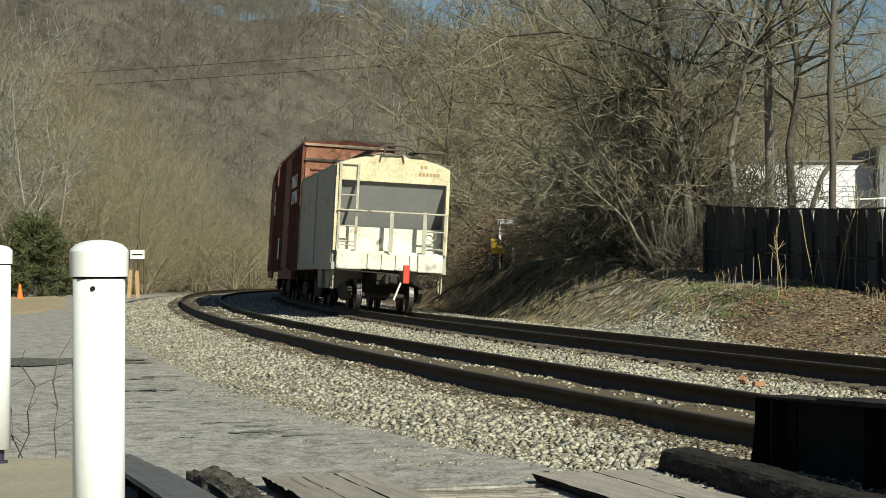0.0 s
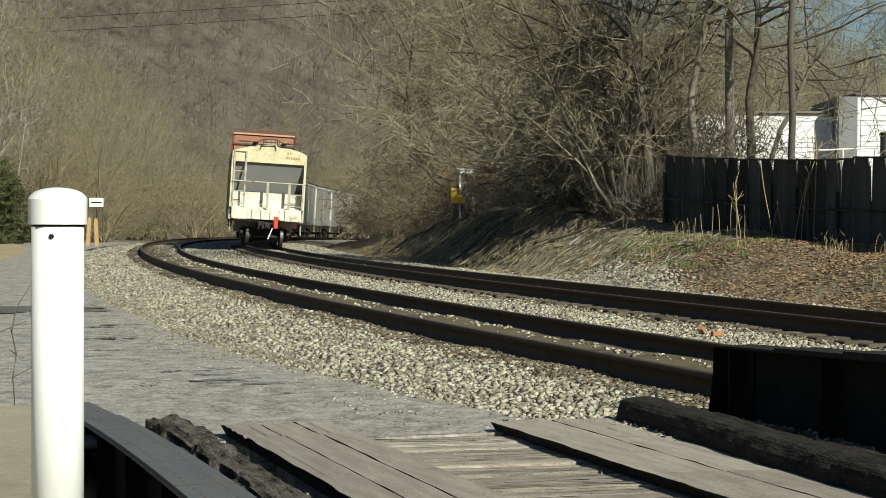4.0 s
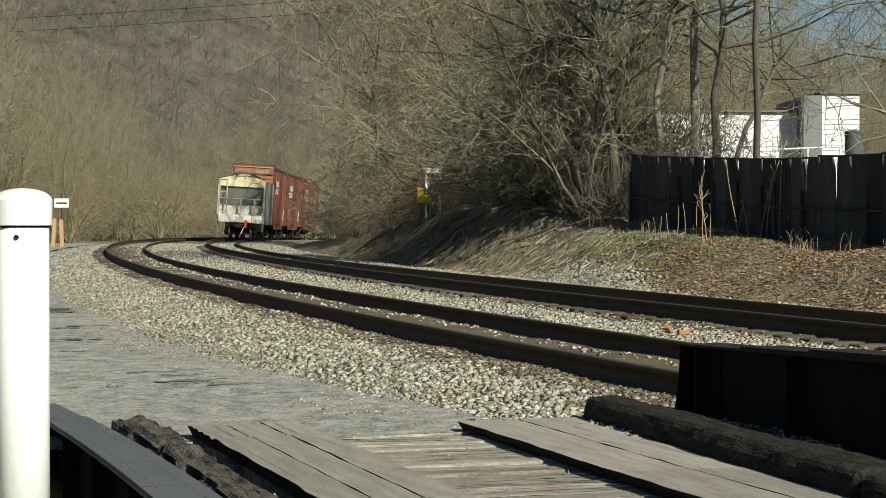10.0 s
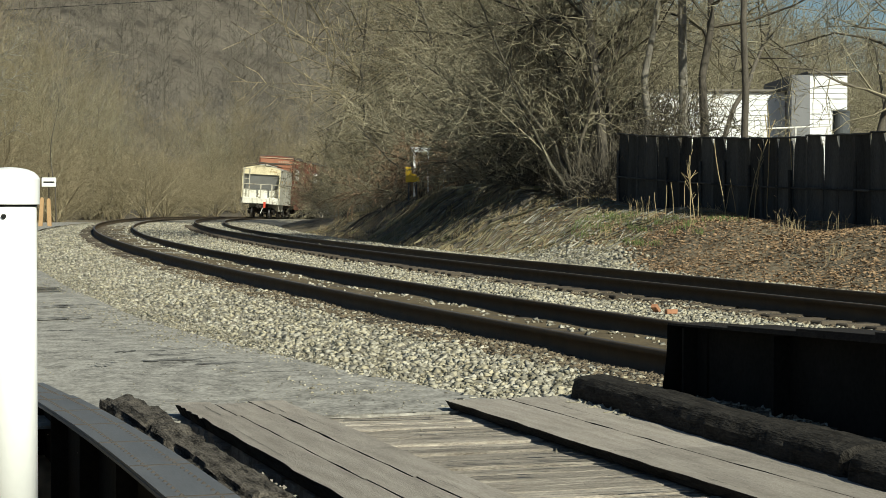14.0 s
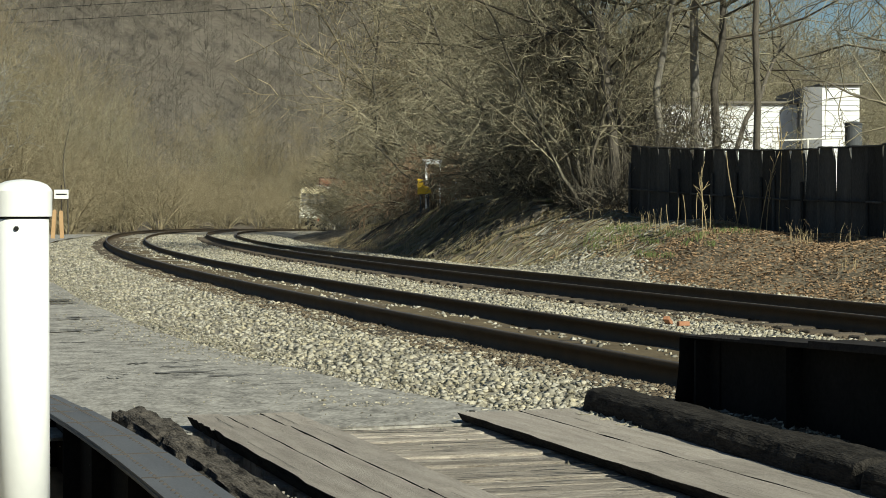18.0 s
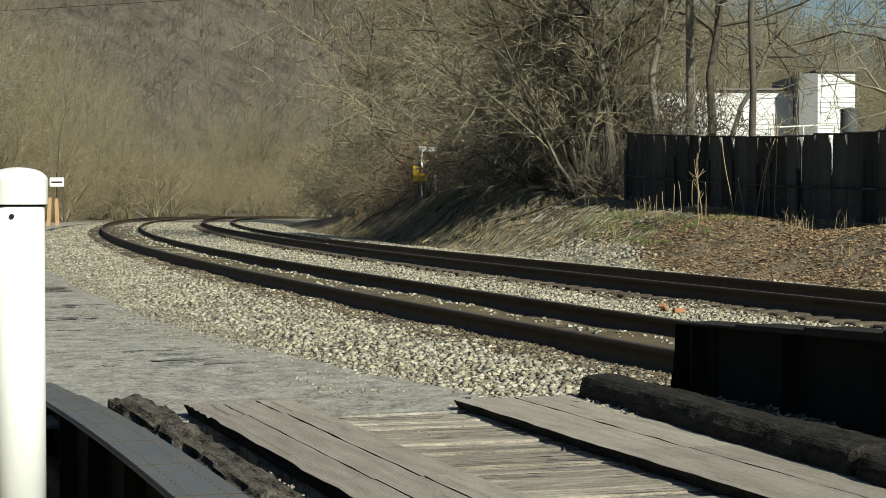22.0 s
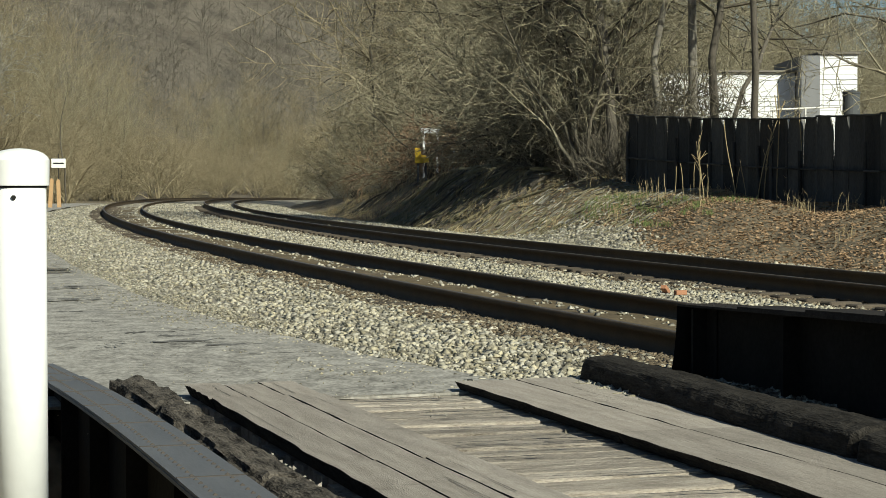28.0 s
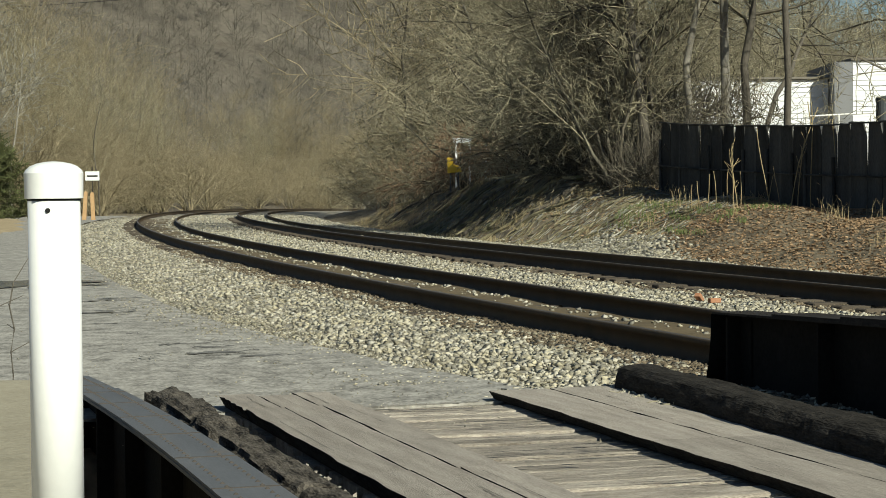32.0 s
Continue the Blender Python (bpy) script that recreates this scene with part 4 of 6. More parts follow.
# ---- houses beyond the fence ----
def house(x0, x1, y0, y1, base, eave, ridge, mat, label, along_x=True, windows=()):
    h = thing("house", label, "house", group="houses behind the fence")
    bm = boxed(x0, x1, y0, y1, base, eave)
    part("wall", bm, mat, h)
    n = int((eave - base) / 0.2)
    for i in range(n):
        z = base + 0.2 * i
        bm = bmesh.new()
        prism(bm, [(-0.004, 0), (-0.030, 0.0), (-0.006, 0.196)], x0 - 0.02, x1 + 0.02, Matrix(((0, 1, 0, 0), (1, 0, 0, y0), (0, 0, 1, z), (0, 0, 0, 1))))
        part("siding_board", bm, mat, h)
    bm = bmesh.new()
    o = 0.12
    if along_x:
        ym = (y0 + y1) / 2
        prism(bm, [(y0 - o, eave - 0.05), (ym, ridge), (y1 + o, eave - 0.05), (y1 + o, eave + 0.03), (ym, ridge + 0.06), (y0 - o, eave + 0.03)], x0 - o, x1 + o, Matrix(((0, 1, 0, 0), (1, 0, 0, 0), (0, 0, 1, 0), (0, 0, 0, 1))))
    else:
        xm = (x0 + x1) / 2
        prism(bm, [(x0 - o, eave - 0.05), (xm, ridge), (x1 + o, eave - 0.05), (x1 + o, eave + 0.12), (xm, ridge + 0.18), (x0 - o, eave + 0.12)], y0 - o, y1 + o)
    part("roof", bm, M_ROOF, h, "grey shingle roof")
    part("fascia", boxed(x0 - o, x1 + o, y0 - o - 0.03, y0 - o, eave - 0.03, eave + 0.05), M_ROOF, h)
    for wx, wz, ww, wh in windows:
        win = part("window", boxed(wx, wx + ww, y0 - 0.05, y0 - 0.02, wz, wz + wh), M_GLASS, h)
        for a in ((wx - 0.08, wx, wz - 0.08, wz + wh + 0.08), (wx + ww, wx + ww + 0.08, wz - 0.08, wz + wh + 0.08), (wx, wx + ww, wz - 0.08, wz), (wx, wx + ww, wz + wh, wz + wh + 0.08)):
            part("frame", boxed(a[0], a[1], y0 - 0.08, y0 - 0.01, a[2], a[3]), M_SIDING, win)
    return h


house(7.2, 13.7, 75, 83, 0.8, 5.35, 5.45, M_SIDING, "low white-sided house behind the bare trees")
h2 = house(14.5, 15.9, 74, 83, 0.8, 6.0, 6.08, M_SIDING, "taller white clapboard house beside the low one")
# the bay's shade is put into its grey colour
part("side_wall", boxed(13.75, 14.46, 73.85, 80, 0.8, 5.9), M_SHADEWALL, h2, "side bay coloured grey for shade")
# a dark bin on the slope by the house, and a clothes rail
bin_ = thing("rain_barrel", "dark barrel standing behind the fence", "barrel", pose(13.15, 62, 0))
part("body", lathe(bmesh.new(), [(0.25, 1.0), (0.28, 2.2), (0.28, 3.6), (0.27, 3.9)], 20), M_DARKCAR, bin_)
part("lid", lathe(bmesh.new(), [(0.29, 3.9), (0.29, 3.96), (0.14, 4.0)], 20), M_DARKCAR, bin_)
rail_ = thing("handrail", "white metal handrail behind the fence", "handrail")
for x in (10.3, 11.3, 12.3):
    part("rail_post", rod(bmesh.new(), (x, 60, 1.2), (x, 60, 3.35), 0.03), M_WHITE, rail_)
part("top_rail", rod(bmesh.new(), (10.2, 60, 3.3), (12.4, 60, 3.4), 0.03), M_WHITE, rail_)

# an open shed among the trees
sh = thing("shed", "small open shed with white posts behind the brush", "shed", pose(-0.75, 71, 0))
for x in (0.0, 0.5, 1.1):
    part("post", boxed(x, x + 0.08, 0, 0.08, 0.7, 2.86), M_SIDING, sh)
part("beam", boxed(-0.06, 0.6, -0.03, 0.1, 2.86, 2.97), M_SIDING, sh)
part("shelf", boxed(0.0, 0.44, -0.02, 0.06, 2.45, 2.52), M_SIDING, sh)
part("roof", prism(bmesh.new(), [(-0.1, 2.97), (0.62, 2.97), (0.62, 3.01), (-0.1, 3.05)], -0.05, 0.8), M_SIDING, sh)
ym = thing("yellow_slide", "small yellow play slide by the shed", "slide", pose(-0.95, 69, 0))
part("chute", prism(bmesh.new(), [(-0.06, 1.72), (0.44, 1.76), (0.44, 1.9), (0.34, 2.0), (0.16, 2.04), (0.12, 2.28), (-0.06, 2.28)], 0, 0.4), M_YELLOW, ym, bevel=0.02)
for x in (0.02, 0.3):
    part("leg", boxed(x, x + 0.06, 0.1, 0.2, 0.6, 1.77), M_DARKCAR, ym)

# trackside sign with two stakes, at the bend
sg = thing("trackside_sign", "small white sign with dark lettering bars on a thin post", "sign", pose(-19.6, 98, 0, 0, 0, 12))
part("post", rod(bmesh.new(), (0, 0, -0.5), (0, 0, 2.5), 0.03), M_TRUCK, sg)
part("panel", boxed(-0.36, 0.36, -0.06, -0.035, 1.78, 2.25), M_SIGN, sg, bevel=0.01)
part("panel_edge", boxed(-0.38, 0.38, -0.034, -0.03, 1.76, 2.27), M_DARK, sg)
part("lettering", boxed(-0.27, 0.27, -0.066, -0.061, 1.97, 2.05), M_DARK, sg, "dark bar of lettering")
for k, (x, lean, hgt) in enumerate(((-0.12, 4, 1.25), (0.32, -2, 1.2))):
    st = thing("stake", "pale orange wooden stake leaning by the sign", "stake", pose(-19.6 + x, 96.5, 0, 0, lean, 0), "stakes")
    part("shaft", prism(bmesh.new(), [(-0.10, -0.5), (0.10, -0.5), (0.09, hgt - 0.08), (0.0, hgt), (-0.09, hgt - 0.08)], -0.05, 0.05), M_STAKE, st)

# bricks lying by the near rail, an orange cone by the far road
for dx, dy, rz, tilt in ((0, 0, 20, 0), (-0.14, 0.25, 60, 35)):
    b = part("brick", boxed(-0.065, 0.065, -0.035, 0.035, 0, 0.05), M_BRICK, bevel=0.008)
    b.matrix_basis = pose(2.55 + dx, 20.6 + dy, -0.16 + (0.02 if tilt else 0), 0, tilt, rz)
    tagged(b, "loose orange brick lying in the ballast", "brick", "bricks by the track")
cone = thing("traffic_cone", "small orange cone beside the far road", "cone", pose(-23.6, 90, -0.16))
part("cone", lathe(bmesh.new(), [(0.18, 0.04), (0.16, 0.06), (0.05, 0.7), (0.03, 0.72)], 16), M_ORANGE, cone)
part("foot", boxed(-0.22, 0.22, -0.22, 0.22, 0, 0.04), M_ORANGE, cone)

# power lines across the hillside
wires = thing("power_lines", "thin dark power lines sagging across the hillside", "cable")
for z0, z1, dx in ((25.3, 32.0, 0), (26.9, 33.5, 4)):
    bm = bmesh.new()
    pts = []
    for i in range(25):
        t = i / 24
        pts.append((-85 + 125 * t, 260 - 10 * t, z0 + (z1 - z0) * t - 1.2 * t * (1 - t) + dx * 0.05))
    tube(bm, pts, 0.04)
    part("wire", bm, M_WIRE, wires)
for x, y in ((-85, 260), (40, 250)):
    po = thing("utility_pole", "tall wooden utility pole on the hillside", "pole", pose(x, y, 0), "utility poles")
    g = float(ground_height(x, y))
    part("pole", rod(bmesh.new(), (0, 0, g - 1), (0, 0, 35.0 if x > 0 else 28.2), 0.18, 0.12), M_BARK, po)
    part("crossarm", boxed(-0.06, 0.06, -1.2, 1.2, 33.6 if x > 0 else 27.0, 33.75 if x > 0 else 27.15), M_BARK, po)

# leaves and stones caught between the curb and the planks
rng_d = random.Random(77)
for k in range(46):
    y = -2.2 - 3.6 * rng_d.random()
    x = rng_d.uniform(-2.54, -2.46)
    bm = bmesh.new()
    r = rng_d.uniform(0.008, 0.022)
    for a, b, c in ((1, 0, 0), (-1, 0, 0), (0, 1, 0), (0, -1, 0), (0, 0, 1), (0, 0, -1)):
        bm.verts.new((r * a * rng_d.uniform(0.6, 1.4), r * b * rng_d.uniform(0.6, 1.4), r * c * rng_d.uniform(0.5, 0.9)))
    bmesh.ops.convex_hull(bm, input=bm.verts[:])
    st = part("stone" if k % 4 else "leaf_scrap", bm, M_STONE if k % 4 else M_PLANK)
    st.matrix_basis = BRIDGE @ pose(x, y, -0.185 + r * 0.4, rng_d.uniform(0, 90), 0, rng_d.uniform(0, 360))
    tagged(st, "small pale stone caught beside the curb timber" if k % 4 else "dry brown leaf scrap beside the curb timber", "stone" if k % 4 else "leaf", "debris by the curb")


# ---- bare trees ----
def grow(rng, out, p, d, length, r, level, top, twist=0.22, lift=0.12, kids=(7, 6, 5), ratio=0.55, spread=0.75, clear=0.28):
    """Add a limb and, along it, its branches, to lists by level."""
    n = 11 if level == 0 else 4 if level == 1 else 3
    pts, rad = [np.array(p, float)], [r]
    d = np.array(d, float)
    for i in range(n):
        d = d + rng.normal(0, twist * (0.42 if level == 0 and r > 0.09 else 0.8 if level == 0 else 1), 3) + (0, 0, lift)
        d /= np.linalg.norm(d)
        pts.append(pts[-1] + d * length / n)
        rad.append(r * (1 - 0.8 * (i + 1) / n))
    for i in range(n):
        out[level].append((*pts[i], *pts[i + 1], rad[i], rad[i + 1]))
    if level >= top:
        return
    for k in range(kids[min(level, len(kids) - 1)]):
        t = rng.uniform(clear if level == 0 else 0.15, 1.0) * n
        i = min(int(t), n - 1)
        at = pts[i] + (pts[i + 1] - pts[i]) * (t - i)
        along_ = pts[i + 1] - pts[i]
        along_ /= np.linalg.norm(along_)
        side = rng.normal(0, 1, 3)
        side -= along_ * (side @ along_)
        side /= np.linalg.norm(side)
        dd = along_ * (1 - spread * 0.5) + side * spread
        grow(rng, out, at, dd / np.linalg.norm(dd), length * ratio * rng.uniform(0.6, 1.15) * (1.15 - 0.35 * t / n), rad[i] * 0.55, level + 1, top, twist, lift, kids, ratio, spread)


def tree_kind(seed, height, r, bark, twig, label, kids=(9, 6, 5), levels=3, spread=0.75, ratio=0.5, lift=0.10, thick=1.0, group="trackside trees", lean=None, twist=0.15, clear=0.28):
    """A bare tree; lean gives the trunk's slope in x and y, clear the share of it that bears no limbs."""
    rng = np.random.default_rng(seed)
    out = [[] for _ in range(levels + 1)]
    lx, ly = lean if lean else rng.normal(0, 0.03, 2)
    grow(rng, out, (0, 0, -0.3), (lx, ly, 1), height, r, 0, levels, twist=twist, lift=lift * 0.5, kids=kids, spread=spread, ratio=ratio, clear=clear)
    t = thing("tree", label, "tree", group=group)
    limbs = np.array(out[1])
    a = np.array([s for lev in out[2:] for s in lev])
    for seg in (limbs, a):
        seg[:, 6:] = np.maximum(seg[:, 6:], 0.006 * thick)
    twigs("trunk", out[0], bark, 8, t)
    crown = twigs("crown", np.concatenate([limbs, a]), twig, 3, t)
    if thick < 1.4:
        # limbs inside the crown get the dark bark as painted shade
        crown.data.materials.append(M_SHADELIMB)
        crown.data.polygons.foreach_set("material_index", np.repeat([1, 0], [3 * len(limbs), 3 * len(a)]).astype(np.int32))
    return t


def shrub_kind(seed, size, stems, bark, twig, label, lean=0.6, kids=(9, 6), levels=2, droop=-0.06, name="shrub", group="trackside brush", thin=0.0085, wide=0.25):
    rng = np.random.default_rng(seed)
    out = [[] for _ in range(levels + 1)]
    for k in range(stems):
        a = rng.uniform(0, 2 * math.pi)
        l = rng.uniform(0.1, lean)
        grow(rng, out, (rng.normal(0, wide), rng.normal(0, wide), -0.2), (math.cos(a) * l, math.sin(a) * l, 1), size * rng.uniform(0.6, 1.15), 0.038 * size / 4, 0, levels, twist=0.2, lift=droop, kids=kids, ratio=0.48, spread=0.7)
    t = thing(name, label, "shrub", group=group)
    twigs("woody_base", out[0], bark, 5, t)
    a = np.array([s for lev in out[1:] for s in lev])
    a[:, 6:] = np.maximum(a[:, 6:], thin)
    twigs("crown", a, twig, 3, t)
    return t


PLACED = set()


def put(kinds, rows, seed):
    """Stand copies of the kinds at rows of (column, distance, scale), where the column is the sideways slope times 3400."""
    rng = random.Random(seed)
    for n, (px, d, sc) in enumerate(rows):
        k = kinds[n % len(kinds)]
        x = (px - 784) / 3400 * d
        m = Matrix.Translation((x, d, float(ground_height(x, d)))) @ Matrix.Rotation(rng.uniform(0, 6.28), 4, "Z") @ Matrix.Scale(sc * rng.uniform(0.92, 1.08), 4)
        if k not in PLACED:
            k.matrix_basis = m
            PLACED.add(k)
        else:
            copy = copy_thing(k, Matrix.Identity(4))
            copy.matrix_basis = m


def stand(tree, col, d, sc=1.0):
    """Stand one tree as it was grown, unturned."""
    x = (col - 784) / 3400 * d
    tree.matrix_basis = Matrix.Translation((x, d, float(ground_height(x, d)))) @ Matrix.Scale(sc, 4)
    PLACED.add(tree)


# the trunks that stand behind the fence, one by one
stand(tree_kind(1, 15, 0.15, M_BARK, M_NTWIG, "dark crooked bare tree at the end of the fence", kids=(26, 8, 5), spread=0.95, ratio=0.5, thick=1.2, lean=(0.06, 0.02), twist=0.3), 1077, 50.5)
stand(tree_kind(2, 12, 0.10, M_BARK, M_NTWIG, "dark bare tree with many crooked limbs by the fence end", kids=(26, 8, 5), spread=0.95, ratio=0.5, thick=1.2, lean=(0.16, 0), twist=0.3), 1092, 52)
stand(tree_kind(3, 13, 0.115, M_PALEBARK, M_NTWIG, "slender bare tree with a pale trunk behind the fence", kids=(20, 7, 5), spread=0.85, ratio=0.4, thick=1.2, lean=(-0.05, 0), twist=0.2, clear=0.3), 1146, 51.5)
stand(tree_kind(4, 16, 0.145, M_PALEBARK, M_NTWIG, "straight bare tree with a pale blotched trunk behind the fence", kids=(22, 7, 5), spread=0.85, ratio=0.34, thick=1.2, lean=(0.0, 0), twist=0.14, clear=0.42), 1227, 51)
stand(tree_kind(5, 13, 0.13, M_BARK, M_NTWIG, "dark bare tree with a crooked forking trunk behind the fence", kids=(22, 8, 5), spread=0.9, ratio=0.42, thick=1.2, lean=(0.04, 0), twist=0.32, clear=0.3), 1267, 50)
stand(tree_kind(6, 14, 0.09, M_BARK, M_NTWIG, "dark slender bare tree behind the fence", kids=(20, 7, 5), spread=0.85, ratio=0.4, thick=1.2, lean=(0.05, 0), twist=0.26, clear=0.42), 1258, 52.5)
stand(tree_kind(8, 17, 0.092, M_BARK, M_NTWIG, "leaning dark bare tree behind the fence", kids=(22, 7, 5), spread=0.85, ratio=0.4, thick=1.2, lean=(0.12, 0), twist=0.15, clear=0.36), 1330, 44.5)
stand(tree_kind(10, 9, 0.13, M_BARK, M_NTWIG, "bare spreading tree with drooping limbs past the fence", kids=(34, 8, 4), spread=1.05, ratio=0.45, lift=-0.1, thick=1.2, lean=(0.22, 0), twist=0.25), 1548, 47)

RUSSET = shrub_kind(18, 3.2, 14, M_SHADELIMB, M_RUSSET, "low russet-stemmed brush on the bank", lean=0.5, kids=(6, 3), thin=0.016, wide=0.3)
put([RUSSET], [(742, 76, 0.8), (765, 73, 0.75), (770, 70, 0.8), (726, 80, 0.8), (752, 79, 0.9), (834, 67, 0.7), (700, 84, 0.7), (775, 77, 0.9), (798, 75, 0.8)], 13)
TALL = [tree_kind(14, 12, 0.10, M_BARK, M_NTWIG, "bare deciduous tree with crooked dark limbs on the bank", kids=(24, 8, 5), spread=0.95, thick=1.3 * 0.9, twist=0.28),
        tree_kind(15, 11, 0.09, M_BARK, M_NTWIG, "bare grey tree with a tangle of fine twigs", spread=0.9, kids=(24, 8, 5), ratio=0.5, thick=1.2, twist=0.3),
        tree_kind(16, 13, 0.09, M_BARK, M_NTAN, "bare tree with a rounded tan crown", spread=0.85, kids=(24, 8, 4), ratio=0.5, thick=2.2)]
put(TALL[:2], [(1030, 58, 1), (1005, 57, 1.3), (1010, 84, 1.15), (920, 90, 1.15), (880, 98, 1.25), (1065, 88, 1.1), (1000, 92, 1.1), (945, 100, 1.4), (860, 104, 1.3), (1110, 84, 1)], 4)
put(TALL[2:], [(855, 112, 1.3), (800, 108, 1.1), (735, 116, 1.1), (830, 120, 1.2), (745, 130, 0.8), (740, 140, 0.8), (760, 104, 1.0), (700, 120, 1.0), (900, 110, 1.3), (682, 103, 1.3)], 5)
BRUSH = [shrub_kind(11, 6.0, 12, M_SHADELIMB, M_NTWIG, "dense bare arching shrub on the railway bank", lean=0.8, kids=(8, 5), thin=0.012, wide=0.25),
         shrub_kind(12, 4.6, 13, M_SHADELIMB, M_NTWIG, "tangled leafless brush on the railway bank", lean=1.1, kids=(8, 5), thin=0.012, wide=0.3),
         shrub_kind(13, 7.0, 12, M_PALEBARK, M_NTAN, "tall leafless thicket of tan twigs", lean=0.6, kids=(8, 4), thin=0.016)]
put(BRUSH[:2], [(985, 57, 0.85), (1012, 54, 0.6), (905, 62, 0.7), (960, 62, 1.0), (935, 68, 1.1), (880, 74, 1.2), (1000, 61, 1.0), (1030, 55, 0.7), (915, 76, 1.3), (1035, 60, 1.1), (850, 84, 1.3), (1010, 68, 1.3), (960, 82, 1.5), (890, 88, 1.5), (820, 90, 1.2), (860, 66, 0.5), (945, 59, 0.6), (975, 55, 0.5)], 6)
put(BRUSH, [(790, 100, 1.3), (820, 104, 1.5), (760, 103, 1.2), (850, 100, 1.5), (885, 98, 1.4), (730, 104, 1.1), (805, 98, 1.2), (870, 106, 1.6), (738, 120, 1.2), (718, 108, 1.0), (708, 98, 0.8), (700, 112, 1.1), (660, 118, 0.9), (645, 130, 1.0), (635, 150, 0.94)], 7)
# low pale growth along the foot of the bank, towards the bend
put([BRUSH[2], BRUSH[1]], [(610, 112, 0.5), (602, 125, 0.6), (612, 104, 0.42), (597, 150, 0.85), (590, 165, 0.95), (594, 174, 1.0), (606, 138, 0.7), (668, 100, 0.6), (658, 97, 0.45), (640, 90, 0.32), (670, 86, 0.35), (700, 82, 0.33), (720, 78, 0.3), (755, 76, 0.28), (690, 92, 0.42), (650, 98, 0.55), (820, 68, 0.27), (740, 84, 0.3), (760, 90, 0.33), (840, 74, 0.35), (815, 80, 0.36), (630, 93, 0.4), (660, 88, 0.4), (685, 85, 0.42), (712, 84, 0.4), (735, 79, 0.36), (770, 77, 0.4), (800, 75, 0.38)], 16)
# saplings behind the fence
put([BRUSH[0]], [(1385, 64, 0.36)], 17)
# leaning many-stemmed trees where the fence ends
STEMS = shrub_kind(15, 7.5, 7, M_SHADELIMB, M_NTWIG, "leaning many-stemmed bare tree at the top of the bank", lean=0.4, kids=(9, 6, 4), levels=3, droop=0.0, thin=0.009)
put([STEMS], [(1040, 51, 0.85), (1000, 55, 0.95), (1022, 58, 1), (1042, 55, 0.9)], 19)
FAR = [tree_kind(21, 13, 0.08, M_TAN, M_TAN, "bare grey-brown tree beyond the bend", kids=(28, 13), levels=2, spread=0.6, thick=1.45, group="trees beyond the bend"),
       tree_kind(22, 12, 0.07, M_BARK, M_TWIG, "grey bare tree beyond the bend", kids=(28, 13), levels=2, spread=0.55, thick=1.45, group="trees beyond the bend"),
       shrub_kind(23, 8.0, 16, M_TAN, M_TAN, "tall tan thicket beyond the bend", lean=0.6, kids=(11, 7), group="brush beyond the bend", thin=0.0064)]
rngf = random.Random(31)
GREY = [tree_kind(24, 13, 0.11, M_PALEBARK, M_GTWIG, "grey bare tree with upright limbs past the road's edge", kids=(20, 7, 4), spread=0.75, ratio=0.45, thick=2.6, group="trees beyond the road"),
        tree_kind(25, 12, 0.09, M_PALEBARK, M_GTWIG, "slender grey bare tree past the road's edge", kids=(20, 7, 4), spread=0.65, ratio=0.45, thick=2.6, group="trees beyond the road")]
put(GREY, [(-95, 106, 1.0), (-150, 110, 0.95), (-40, 118, 0.85), (-190, 108, 1.05), (-240, 114, 1.0), (-118, 122, 1.0)], 12)
rows = []
for k in range(40):
    px = rngf.uniform(-330, 120)
    rows.append((px, rngf.uniform(125, 165), float(np.interp(px, [-330, 0, 120], [1.3, 1.05, 0.7])) * rngf.uniform(0.85, 1.15)))
for k in range(130):
    px = rngf.uniform(-330, 600)
    tall = float(np.interp(px, [-330, 0, 200, 400, 600], [1.7, 1.5, 1.05, 0.72, 0.5]))
    rows.append((px, rngf.uniform(205, 262) if px < 330 else rngf.uniform(262, 320), tall * rngf.uniform(0.8, 1.12)))
for k in range(24):
    rows.append((rngf.uniform(560, 800), rngf.uniform(200, 240) + 60, rngf.uniform(0.9, 1.3)))
put([FAR[0], FAR[2], FAR[2], FAR[1]], rows, 8)
put([FAR[1]], [(1120 + 20 * k + rngf.uniform(-12, 12), rngf.uniform(110, 160), rngf.uniform(0.75, 1.0) * (1.0 if k < 16 else 0.85)) for k in range(25)], 10)
put([FAR[2], FAR[0], FAR[2]], [(rngf.uniform(360, 640), rngf.uniform(236, 330), rngf.uniform(0.5, 0.85)) for k in range(56)], 9)


